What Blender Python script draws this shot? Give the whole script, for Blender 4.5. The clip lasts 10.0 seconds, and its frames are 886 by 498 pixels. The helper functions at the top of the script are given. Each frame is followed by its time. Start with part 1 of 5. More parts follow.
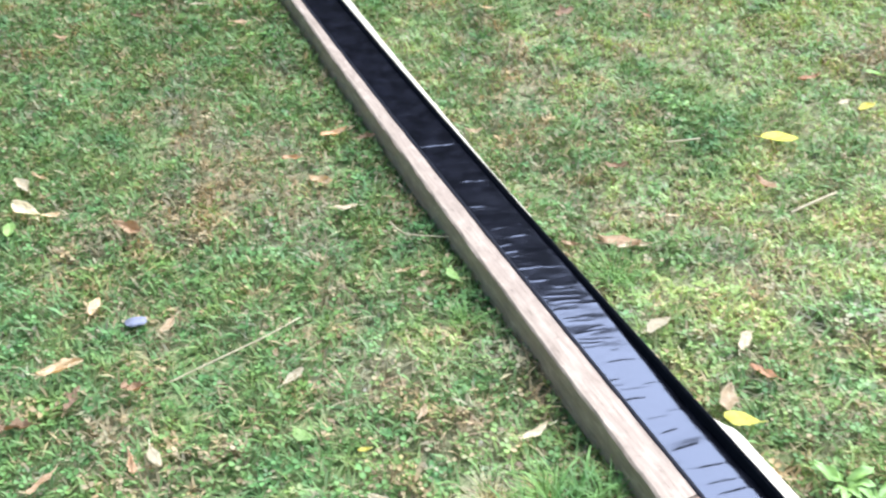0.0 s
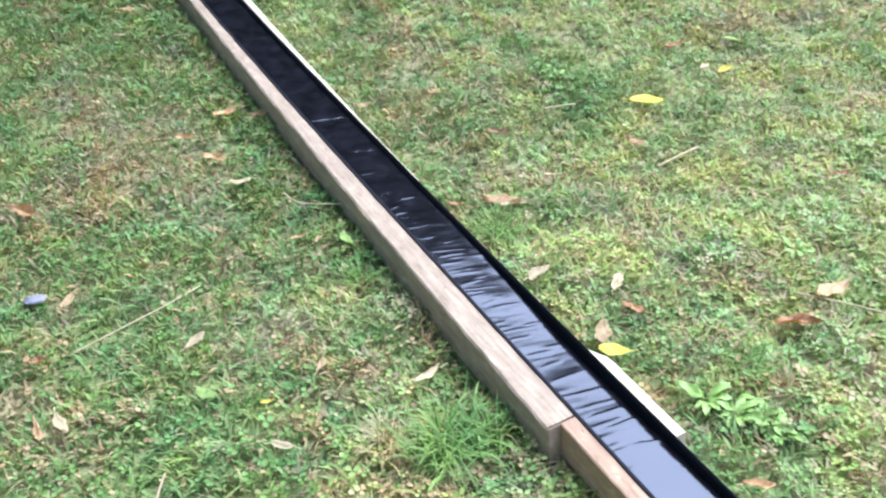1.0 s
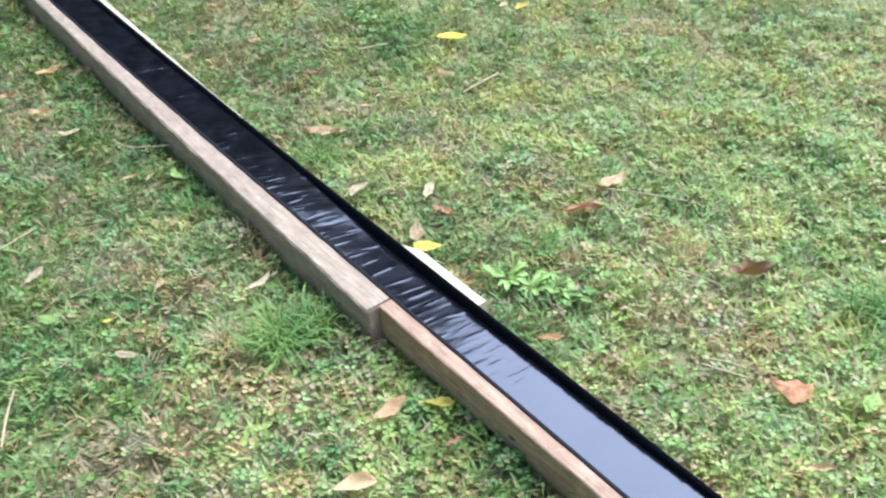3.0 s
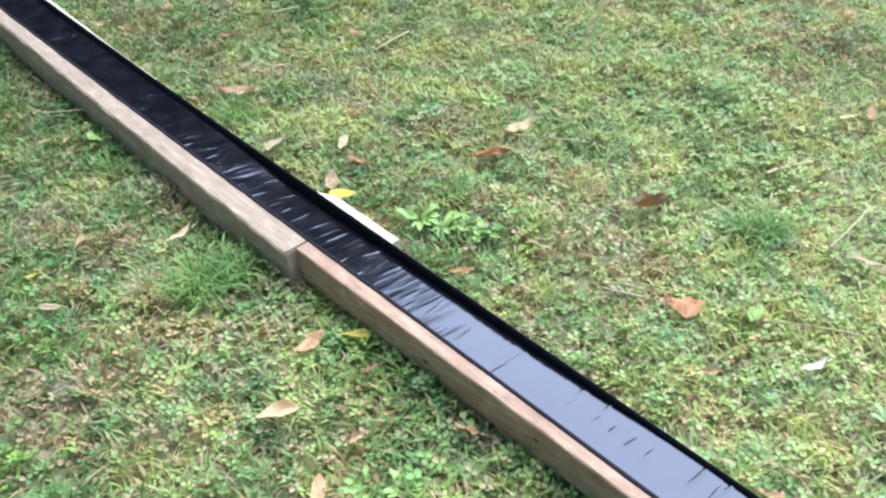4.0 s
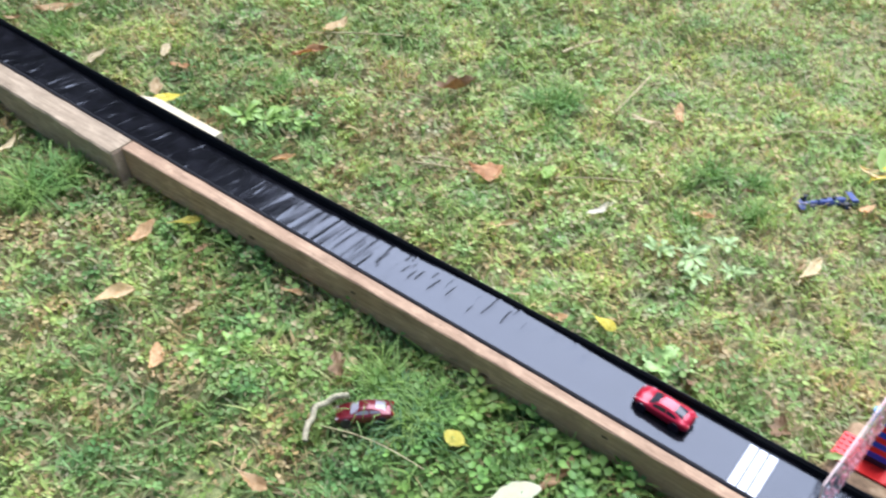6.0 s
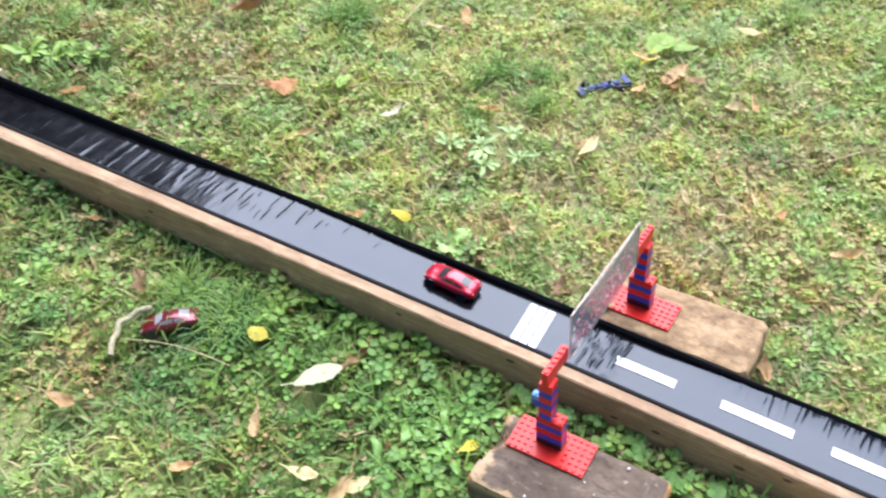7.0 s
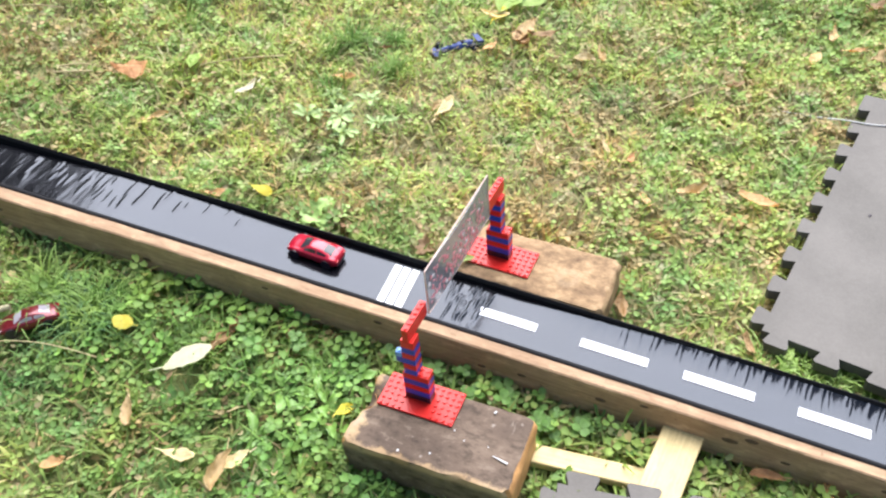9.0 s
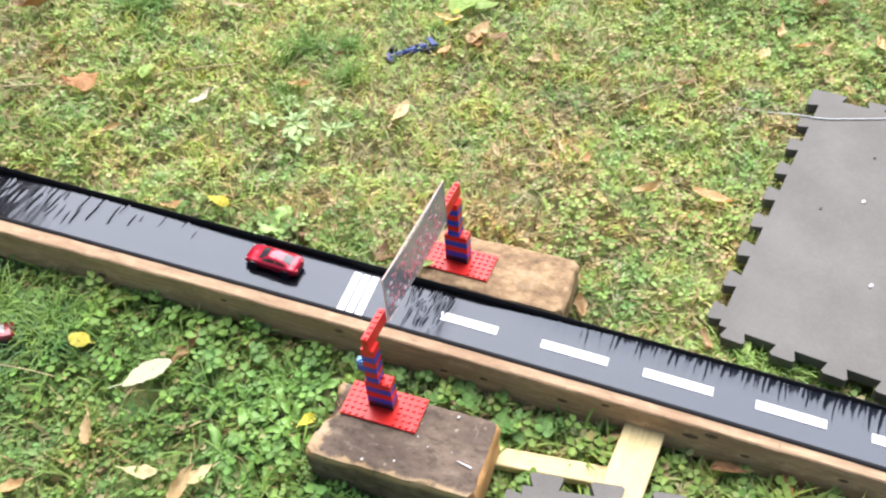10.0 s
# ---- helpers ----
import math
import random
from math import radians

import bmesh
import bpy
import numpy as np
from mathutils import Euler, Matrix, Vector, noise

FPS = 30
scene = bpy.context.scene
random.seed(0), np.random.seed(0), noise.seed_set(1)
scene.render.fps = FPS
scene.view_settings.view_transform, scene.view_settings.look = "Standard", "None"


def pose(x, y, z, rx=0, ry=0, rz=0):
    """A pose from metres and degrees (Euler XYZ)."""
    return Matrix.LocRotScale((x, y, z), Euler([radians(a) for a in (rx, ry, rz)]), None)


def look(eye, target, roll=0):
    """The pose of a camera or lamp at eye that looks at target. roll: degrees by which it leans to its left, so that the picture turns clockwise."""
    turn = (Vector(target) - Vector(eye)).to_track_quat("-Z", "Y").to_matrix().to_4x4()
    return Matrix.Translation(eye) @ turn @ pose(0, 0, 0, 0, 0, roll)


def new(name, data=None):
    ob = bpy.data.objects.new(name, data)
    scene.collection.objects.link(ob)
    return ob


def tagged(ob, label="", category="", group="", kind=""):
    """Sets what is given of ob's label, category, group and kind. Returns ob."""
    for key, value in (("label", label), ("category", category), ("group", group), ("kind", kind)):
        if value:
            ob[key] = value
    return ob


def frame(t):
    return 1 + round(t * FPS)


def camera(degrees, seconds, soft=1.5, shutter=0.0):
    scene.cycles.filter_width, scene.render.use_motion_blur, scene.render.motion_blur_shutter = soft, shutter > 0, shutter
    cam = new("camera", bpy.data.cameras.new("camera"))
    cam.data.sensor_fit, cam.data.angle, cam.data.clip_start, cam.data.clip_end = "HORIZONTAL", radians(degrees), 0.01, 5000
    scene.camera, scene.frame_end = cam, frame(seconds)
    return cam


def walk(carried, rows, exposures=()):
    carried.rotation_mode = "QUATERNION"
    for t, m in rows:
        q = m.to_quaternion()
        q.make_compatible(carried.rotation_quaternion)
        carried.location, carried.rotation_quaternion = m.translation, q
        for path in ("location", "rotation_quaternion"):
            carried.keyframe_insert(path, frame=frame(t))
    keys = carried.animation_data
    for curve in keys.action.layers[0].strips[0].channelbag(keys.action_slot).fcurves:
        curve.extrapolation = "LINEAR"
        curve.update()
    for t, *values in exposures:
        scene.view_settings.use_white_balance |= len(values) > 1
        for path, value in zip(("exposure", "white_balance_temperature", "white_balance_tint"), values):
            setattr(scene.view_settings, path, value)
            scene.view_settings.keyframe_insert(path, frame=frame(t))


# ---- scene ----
# ---------------------------------------------------------------- camera
cam = camera(52.77, 10.0, soft=2.25, shutter=0.3)
TRUE = 1.2  # the plan below is drawn at 1 : 1.2, so that a toy brick's stud pitch comes out at 8 mm
PATH = [
    (0.0, 0.1389, -0.1486, 0.9065, 60.74, 6.01, 5.29),
    (0.5, 0.1605, -0.1924, 0.8964, 60.30, 5.93, 1.63),
    (1.0, 0.1718, -0.2307, 0.8943, 59.81, 5.86, -1.11),
    (1.5, 0.1841, -0.2700, 0.8899, 59.37, 5.83, -3.58),
    (2.0, 0.1978, -0.3076, 0.8817, 58.96, 5.87, -5.94),
    (2.5, 0.2097, -0.3508, 0.8738, 58.45, 5.88, -8.45),
    (4.0, 0.2308, -0.4796, 0.8427, 56.31, 5.89, -15.86),
    (4.5, 0.2366, -0.5172, 0.8369, 55.30, 5.87, -17.78),
    (5.0, 0.2419, -0.5528, 0.8326, 54.29, 5.87, -19.66),
    (5.2, 0.2451, -0.5659, 0.8327, 53.94, 5.90, -20.19),
    (6.3, 0.2806, -0.6713, 0.8259, 50.00, 5.55, -27.75),
    (6.5, 0.2906, -0.6991, 0.8189, 49.15, 5.52, -30.02),
    (7.0, 0.3104, -0.7447, 0.8027, 47.15, 5.11, -35.07),
    (7.5, 0.3210, -0.7657, 0.7986, 45.88, 4.85, -38.34),
    (8.0, 0.3263, -0.7763, 0.8006, 45.30, 4.81, -40.02),
    (8.5, 0.3311, -0.7830, 0.8045, 44.77, 4.72, -41.70),
    (9.0, 0.3371, -0.7875, 0.8061, 44.47, 4.66, -43.28),
    (9.5, 0.3406, -0.7901, 0.8088, 44.32, 4.52, -44.80),
    (10.0, 0.3462, -0.7908, 0.8119, 44.17, 4.39, -46.11),
]
walk(cam, [(t, pose(x * TRUE, y * TRUE, z * TRUE, *turn)) for t, x, y, z, *turn in PATH], exposures=[(0.0, 2.38, 5800, 14), (2.0, 2.21, 5850, 13), (5.0, 2.03, 5950, 12), (6.5, 1.89, 6500, 11), (7.0, 2.06, 6700, 10), (8.0, 2.13, 7150, 9), (10.0, 2.08, 7350, 10)])

# ---------------------------------------------------------------- sky and sun
SUN_EL, SUN_AZ = 58.0, 33.0
world = bpy.data.worlds.new("sky")
scene.world = world
world.use_nodes = True
wn, wl = world.node_tree.nodes, world.node_tree.links
sky = wn.new("ShaderNodeTexSky")
sky.sky_type, sky.sun_disc = "NISHITA", False
sky.sun_elevation, sky.sun_rotation = radians(SUN_EL), radians(90 - SUN_AZ)
sky.dust_density, sky.air_density = 0.7, 1.0
wn["Background"].inputs["Strength"].default_value = 0.052
wl.new(sky.outputs["Color"], wn["Background"].inputs["Color"])
sun = new("sun", bpy.data.lights.new("sun", "SUN"))
sun.data.energy, sun.data.angle, sun.data.color = 2.15, radians(62), (0.9, 0.94, 1.1)
SUN_DIR = Vector((math.cos(radians(SUN_EL)) * math.cos(radians(SUN_AZ)), math.cos(radians(SUN_EL)) * math.sin(radians(SUN_AZ)), math.sin(radians(SUN_EL))))
sun.matrix_world = look(SUN_DIR * 20, (0, 0, 0))


# ---------------------------------------------------------------- the lie of the land
def lawn(x, y):
    """Height of the lawn: a gentle slope that runs down towards the finish."""
    x = np.clip(x, -1.6, 2.4)
    y = np.clip(y, -1.3, 2.4)
    u = x - 0.6
    return 0.0697 - 0.0397 * u + 0.1364 * y - 0.0006 * u * u - 0.0333 * u * y + 0.0227 * y * y


def field(x, y, scale, seed):
    """Smooth value noise from 0 to 1 on arrays."""
    g = np.random.default_rng(seed).random((64, 64))
    u, v = x * scale + 20, y * scale + 20
    i, j = np.floor(u).astype(int), np.floor(v).astype(int)
    a, b = u - i, v - j
    a, b = a * a * (3 - 2 * a), b * b * (3 - 2 * b)
    w = lambda p, q: g[p % 64, q % 64]
    return (w(i, j) * (1 - a) + w(i + 1, j) * a) * (1 - b) + (w(i, j + 1) * (1 - a) + w(i + 1, j + 1) * a) * b


# dry, paler (+) and lush, darker (-) areas of the lawn, and browner areas worn to the thatch; some put uneven light
# into the colour: x, y, radius, amount
PALE_DRY_AREAS = ((0.48, 1.604, 0.12, 0.22), (0.08, 1.469, 0.07, 0.12), (0.23, 1.165, 0.11, 0.18), (0.54, 1.05, 0.13, 0.22), (0.346, 0.777, 0.08, 0.18), (0.547, 0.791, 0.1, 0.05), (1.05, 0.15, 0.5, 0.1), (-0.15, 0.6, 0.08, 0.1), (0.04, 0.6, 0.06, 0.15), (0.15, 0.33, 0.17, 0.12), (0.56, 0.49, 0.07, 0.1), (0.1, 0.46, 0.13, 0.16), (0.25, 0.38, 0.09, 0.14), (-0.05, 1.58, 0.22, 0.14), (1.25, -0.02, 0.3, 0.08), (0.25, 1.3, 0.13, 0.12), (0.2, 1.5, 0.12, 0.1), (0.76, 1.0, 0.16, 0.12))
DARK_LUSH_AREAS = ((-0.86, 1.45, 0.18, -0.12), (-0.53, 0.695, 0.09, -0.2), (0.343, 1.363, 0.09, -0.05), (0.59, 1.19, 0.09, -0.15), (-0.23, 1.25, 0.07, -0.12), (-0.11, 1.06, 0.08, -0.15), (0.713, 1.02, 0.13, -0.2), (1.335, 0.82, 0.2, -0.2), (0.56, -0.22, 0.1, -0.2), (0.454, -0.04, 0.08, -0.25), (0.5, -0.34, 0.3, -0.28), (1.17, -0.08, 0.08, -0.12), (1.28, -0.12, 0.1, -0.15), (1.25, -0.4, 0.07, -0.1), (0.47, 0.57, 0.06, -0.2), (0.95, -0.42, 0.12, -0.18), (-0.15, 0.5, 0.28, -0.12), (-0.6, 1.2, 0.4, -0.08), (0.8, 0.7, 0.25, -0.08))
BARE_AREAS = ((-0.39, 1.09, 0.09, 0.2), (-0.86, 1.45, 0.13, 0.14), (-0.07, 0.395, 0.08, 0.18), (0.18, 0.28, 0.05, 0.14), (0.07, 0.377, 0.08, 0.1), (0.77, -0.026, 0.08, 0.16), (0.78, 0.076, 0.08, 0.14), (0.9, -0.047, 0.06, 0.14), (1.0, -0.24, 0.09, 0.2), (1.326, -0.36, 0.05, 0.26), (0.66, 0.506, 0.09, 0.1), (0.85, 0.295, 0.09, 0.1), (0.08, 1.469, 0.06, 0.12), (0.62, 0.37, 0.08, 0.08), (0.53, -0.22, 0.2, -0.15), (1.24, -0.41, 0.07, -0.25), (0.05, 0.4, 0.35, 0.1), (1.15, 0.25, 0.4, -0.14), (0.9, 0.8, 0.4, -0.06), (0.13, 0.45, 0.1, 0.08), (-0.07, 0.36, 0.07, 0.12))


def smooth(v, lo, hi):
    v = np.clip((v - lo) / (hi - lo), 0, 1)
    return v * v * (3 - 2 * v)


def lawn_state(x, y):
    """Dryness and bareness of the lawn, 0 to 1."""
    layers = lambda parts: sum(a * (field(x, y, k, seed) - 0.5) for a, k, seed in parts)
    near = lambda areas: sum(a * np.exp(-((x - cx) ** 2 + (y - cy) ** 2) / (r * r)) for cx, cy, r, a in areas)
    # paler towards +x: dryness, and part of the light's gradient put into colour
    d = 0.42 + layers(((0.2, 3.0, 51), (0.22, 8.0, 52), (0.3, 18.0, 53), (0.25, 44.0, 54))) + np.clip(0.24 * x - 0.04 * y, -0.1, 0.22) + near(PALE_DRY_AREAS) + near(DARK_LUSH_AREAS)
    b = 0.425 + layers(((0.22, 5.0, 55), (0.3, 12.0, 56), (0.3, 27.0, 57), (0.25, 60.0, 58))) + near(BARE_AREAS)
    return smooth(d, 0.36, 0.64), 0.7 * smooth(b, 0.36, 0.72)


def give_state(me, x, y):
    """Stores the lawn's state at each vertex."""
    for key, values in zip(("dry", "bare"), lawn_state(x, y)):
        me.attributes.new(key, "FLOAT", "POINT").data.foreach_set("value", np.asarray(values, dtype=np.float32))


def track_x(y):
    return 0.5535 - 0.5168 * y - 0.0392 * y * y + 0.0103 * y ** 3


def track_z(y):
    return 0.1225 + 0.1574 * y + 0.0377 * y * y


def at_track(y, n, dz):
    """A point of the run: n metres across it from its near inner edge, dz over its rim."""
    s = -0.5168 - 0.0784 * y + 0.0309 * y * y
    k = 1 / math.sqrt(1 + s * s)
    return Vector((track_x(y) + n * k, y - n * k * s, track_z(y) + dz))


def track_turn(y):
    """Heading of the run (downhill), in degrees."""
    s = -0.5168 - 0.0784 * y + 0.0309 * y * y
    return math.degrees(math.atan2(-1, -s))


def track_fall(y):
    s = -0.5168 - 0.0784 * y + 0.0309 * y * y
    return math.degrees(math.atan((0.1574 + 0.0754 * y) / math.sqrt(1 + s * s)))


def on_track(y, n, dz):
    """Pose that lies in the run, x pointing downhill."""
    return Matrix.Translation(at_track(y, n, dz)) @ pose(0, 0, 0, 0, 0, track_turn(y)) @ pose(0, 0, 0, 0, track_fall(y), 0)


def on_lawn(x, y, turn=0.0, dz=0.0):
    """Pose that lies on the lawn, tilted with it."""
    e = 0.02
    z = float(lawn(x, y))
    n = Vector((-(float(lawn(x + e, y)) - z) / e, -(float(lawn(x, y + e)) - z) / e, 1)).normalized()
    q = Vector((0, 0, 1)).rotation_difference(n).to_matrix().to_4x4()
    return Matrix.Translation((x, y, z)) @ q @ pose(0, 0, dz, 0, 0, turn)


# ---------------------------------------------------------------- materials
def material(name, build):
    m = bpy.data.materials.new(name)
    m.use_nodes = True
    nodes, links = m.node_tree.nodes, m.node_tree.links
    build(nodes, links, nodes["Principled BSDF"])
    return m


def ramp(nodes, links, fac, stops):
    r = nodes.new("ShaderNodeValToRGB")
    while len(r.color_ramp.elements) < len(stops):
        r.color_ramp.elements.new(0.5)
    for e, (p, c) in zip(r.color_ramp.elements, stops):
        e.position, e.color = p, (*c, 1)
    links.new(fac, r.inputs["Fac"])
    return r.outputs["Color"]


def noise_tex(nodes, links, scale, detail=4.0, vec=None, stretch=None, rough=0.6):
    n = nodes.new("ShaderNodeTexNoise")
    n.inputs["Scale"].default_value, n.inputs["Detail"].default_value, n.inputs["Roughness"].default_value = scale, detail, rough
    if vec is None:
        vec = nodes.new("ShaderNodeTexCoord").outputs["Object"]
    if stretch:
        m = nodes.new("ShaderNodeMapping")
        m.inputs["Scale"].default_value = stretch
        links.new(vec, m.inputs["Vector"])
        vec = m.outputs["Vector"]
    links.new(vec, n.inputs["Vector"])
    return n.outputs["Fac"]


def mixed(nodes, links, fac, a, b, mode="MIX"):
    m = nodes.new("ShaderNodeMix")
    m.data_type, m.blend_type = "RGBA", mode
    for value, key in ((fac, 0), (a, 6), (b, 7)):
        if isinstance(value, (int, float)):
            m.inputs[key].default_value = value
        elif isinstance(value, tuple):
            m.inputs[key].default_value = (*value, 1)
        else:
            links.new(value, m.inputs[key])
    return m.outputs[2]


def bumped(nodes, links, bsdf, height, strength, distance=0.001):
    b = nodes.new("ShaderNodeBump")
    b.inputs["Strength"].default_value, b.inputs["Distance"].default_value = strength, distance
    links.new(height, b.inputs["Height"])
    links.new(b.outputs["Normal"], bsdf.inputs["Normal"])


def plain(name, color, rough=0.5, metal=0.0, vary=0.12, scale=60.0, bump=0.0, ior=1.5, coat=0.0):
    def build(nodes, links, b):
        n = noise_tex(nodes, links, scale)
        lo, hi = tuple(c * (1 - vary) for c in color), tuple(min(1, c * (1 + vary)) for c in color)
        links.new(ramp(nodes, links, n, [(0.3, lo), (0.7, hi)]), b.inputs["Base Color"])
        b.inputs["Roughness"].default_value, b.inputs["Metallic"].default_value = rough, metal
        b.inputs["IOR"].default_value, b.inputs["Coat Weight"].default_value = ior, coat
        if bump:
            bumped(nodes, links, b, noise_tex(nodes, links, scale * 8), bump, 0.0005)
    return material(name, build)


def wood(name, dark, light, grain=(3, 60, 60), rough=0.75, stain=None, bump=0.5):
    """Sawn timber, grain along x."""
    def build(nodes, links, b):
        g = noise_tex(nodes, links, 6.0, 8.0, stretch=grain)
        base = ramp(nodes, links, g, [(0.25, dark), (0.5, tuple((a + c) / 2 for a, c in zip(dark, light))), (0.75, light)])
        blotch = noise_tex(nodes, links, 14.0, 6.0, stretch=(0.6, 1, 1))
        base = mixed(nodes, links, ramp(nodes, links, blotch, [(0.42, (0, 0, 0)), (0.68, (0.75, 0.75, 0.75))]), base, stain or tuple(c * 0.6 for c in dark))
        scuff = noise_tex(nodes, links, 70.0, 7.0, stretch=(0.5, 1, 1), rough=0.7)
        base = mixed(nodes, links, ramp(nodes, links, scuff, [(0.54, (0, 0, 0)), (0.7, (0.55, 0.55, 0.55))]), base, tuple(min(1, c * 1.25) for c in light))
        base = mixed(nodes, links, ramp(nodes, links, scuff, [(0.34, (0.5, 0.5, 0.5)), (0.46, (0, 0, 0))]), base, tuple(c * 0.75 for c in dark))
        speck = noise_tex(nodes, links, 160.0, 3.0)
        base = mixed(nodes, links, ramp(nodes, links, speck, [(0.66, (0, 0, 0)), (0.72, (0.5, 0.5, 0.5))]), base, tuple(c * 0.5 for c in dark))
        links.new(base, b.inputs["Base Color"])
        b.inputs["Roughness"].default_value = rough
        bumped(nodes, links, b, noise_tex(nodes, links, 30.0, 8.0, stretch=grain), bump, 0.001)
    return material(name, build)


def lawn_value(nodes, key):
    """How dry ("dry") or worn down to the thatch ("bare") the lawn is where a plant stands."""
    n = nodes.new("ShaderNodeAttribute")
    n.attribute_name = key
    return n.outputs["Fac"]


def growing(name, lush, dry, straw, straw_share, thatch=(0.45, 0.32, 0.165), litter=0.08):
    def build(nodes, links, b):
        geo = nodes.new("ShaderNodeNewGeometry")
        r = geo.outputs["Random Per Island"]
        a = ramp(nodes, links, r, [(0.0, tuple(c * 0.7 for c in lush)), (0.5, lush), (0.85, tuple(c * 1.2 for c in lush)), (1.0, tuple(c * 1.4 for c in lush))])
        d = ramp(nodes, links, r, [(0.0, tuple((c * 0.5 + e * 0.5) * 0.75 for c, e in zip(lush, dry))), (0.35, tuple(c * 0.86 for c in dry)), (1 - straw_share, tuple(c * 1.02 for c in dry)), (1 - straw_share * 0.5, straw), (1.0, thatch)])
        both = mixed(nodes, links, lawn_value(nodes, "dry"), a, d)
        worn = ramp(nodes, links, r, [(0.0, tuple(c * 0.55 for c in thatch)), (0.5, thatch), (1.0, tuple(min(0.9, c * 1.3) for c in thatch))])
        # dead bits among the living ones: more of them where the lawn is worn
        again = nodes.new("ShaderNodeMath")
        again.operation, again.inputs[1].default_value = "MULTIPLY", 37.0
        links.new(r, again.inputs[0])
        pick = nodes.new("ShaderNodeMath")
        pick.operation = "FRACT"
        links.new(again.outputs[0], pick.inputs[0])
        less = nodes.new("ShaderNodeMath")
        less.operation = "SUBTRACT"
        links.new(lawn_value(nodes, "bare"), less.inputs[0])
        links.new(pick.outputs[0], less.inputs[1])
        dead = nodes.new("ShaderNodeMapRange")
        for key, number in ((1, -litter - 0.04), (2, -litter + 0.04), (3, 0.0), (4, 0.85)):
            dead.inputs[key].default_value = number
        links.new(less.outputs[0], dead.inputs[0])
        both = mixed(nodes, links, dead.outputs[0], both, worn)
        # patches of cooler and of more olive growth
        patch = noise_tex(nodes, links, 13.0, 3.0, vec=geo.outputs["Position"])
        both = mixed(nodes, links, 1.0, both, ramp(nodes, links, patch, [(0.32, (0.8, 1.0, 1.08)), (0.5, (1.05, 1.05, 1.05)), (0.68, (1.26, 1.14, 0.95))]), "MULTIPLY")
        links.new(both, b.inputs["Base Color"])
        b.inputs["Roughness"].default_value = 0.55
        b.inputs["Specular IOR Level"].default_value = 0.35
        thin = nodes.new("ShaderNodeBsdfTranslucent")
        links.new(both, thin.inputs["Color"])
        mix = nodes.new("ShaderNodeMixShader")
        mix.inputs[0].default_value = 0.28
        links.new(b.outputs[0], mix.inputs[1])
        links.new(thin.outputs[0], mix.inputs[2])
        links.new(mix.outputs[0], nodes["Material Output"].inputs["Surface"])
    return material(name, build)


def soil_build(nodes, links, b):
    pos = nodes.new("ShaderNodeNewGeometry").outputs["Position"]
    fine = noise_tex(nodes, links, 190.0, 6.0, vec=pos)
    green = ramp(nodes, links, fine, [(0.3, (0.11, 0.145, 0.045)), (0.5, (0.19, 0.23, 0.07)), (0.7, (0.29, 0.31, 0.11))])
    brown = ramp(nodes, links, fine, [(0.3, (0.18, 0.15, 0.075)), (0.5, (0.31, 0.265, 0.135)), (0.7, (0.44, 0.385, 0.21))])
    some = mixed(nodes, links, lawn_value(nodes, "dry"), green, mixed(nodes, links, 0.6, green, brown))
    some = mixed(nodes, links, lawn_value(nodes, "bare"), some, brown)
    # closed turf further out, where no single blades stand; the shade between blades is put into its colour
    away = nodes.new("ShaderNodeVectorMath")
    away.operation, away.inputs[1].default_value = "DISTANCE", (0.4, 0.7, 0.2)
    links.new(pos, away.inputs[0])
    wide = noise_tex(nodes, links, 2.2, 5.0, vec=pos)
    turf = mixed(nodes, links, fine, ramp(nodes, links, wide, [(0.35, (0.075, 0.11, 0.028)), (0.65, (0.13, 0.15, 0.044))]), ramp(nodes, links, wide, [(0.35, (0.155, 0.2, 0.055)), (0.65, (0.24, 0.255, 0.08))]))
    far_map = nodes.new("ShaderNodeMapRange")
    for key, number in ((1, 1.3), (2, 2.6), (3, 0.0), (4, 1.0)):
        far_map.inputs[key].default_value = number
    links.new(away.outputs["Value"], far_map.inputs[0])
    links.new(mixed(nodes, links, far_map.outputs[0], some, turf), b.inputs["Base Color"])
    b.inputs["Roughness"].default_value = 0.95
    bumped(nodes, links, b, fine, 0.8, 0.004)


def liner_build(nodes, links, b):
    v = nodes.new("ShaderNodeTexCoord").outputs["Object"]
    dust = noise_tex(nodes, links, 40.0, 7.0, vec=v)
    links.new(ramp(nodes, links, dust, [(0.4, (0.005, 0.005, 0.006)), (0.75, (0.013, 0.013, 0.016))]), b.inputs["Base Color"])
    rr = nodes.new("ShaderNodeMapRange")
    rr.inputs[3].default_value, rr.inputs[4].default_value = 0.09, 0.19
    links.new(dust, rr.inputs[0])
    links.new(rr.outputs[0], b.inputs["Roughness"])
    b.inputs["IOR"].default_value = 1.49
    b.inputs["Specular Tint"].default_value = (0.78, 0.87, 1.0, 1)
    bumped(nodes, links, b, noise_tex(nodes, links, 25.0, 5.0, vec=v), 0.12, 0.002)


def foam_build(nodes, links, b):
    big = noise_tex(nodes, links, 9.0, 7.0, rough=0.65)
    fine = noise_tex(nodes, links, 320.0, 3.0)
    c = ramp(nodes, links, big, [(0.32, (0.105, 0.096, 0.083)), (0.5, (0.13, 0.12, 0.105)), (0.68, (0.165, 0.152, 0.134))])
    c = mixed(nodes, links, 0.18, c, ramp(nodes, links, fine, [(0.3, (0.078, 0.07, 0.06)), (0.7, (0.17, 0.157, 0.135))]))
    links.new(c, b.inputs["Base Color"])
    b.inputs["Roughness"].default_value = 0.72
    bumped(nodes, links, b, fine, 0.5, 0.0006)


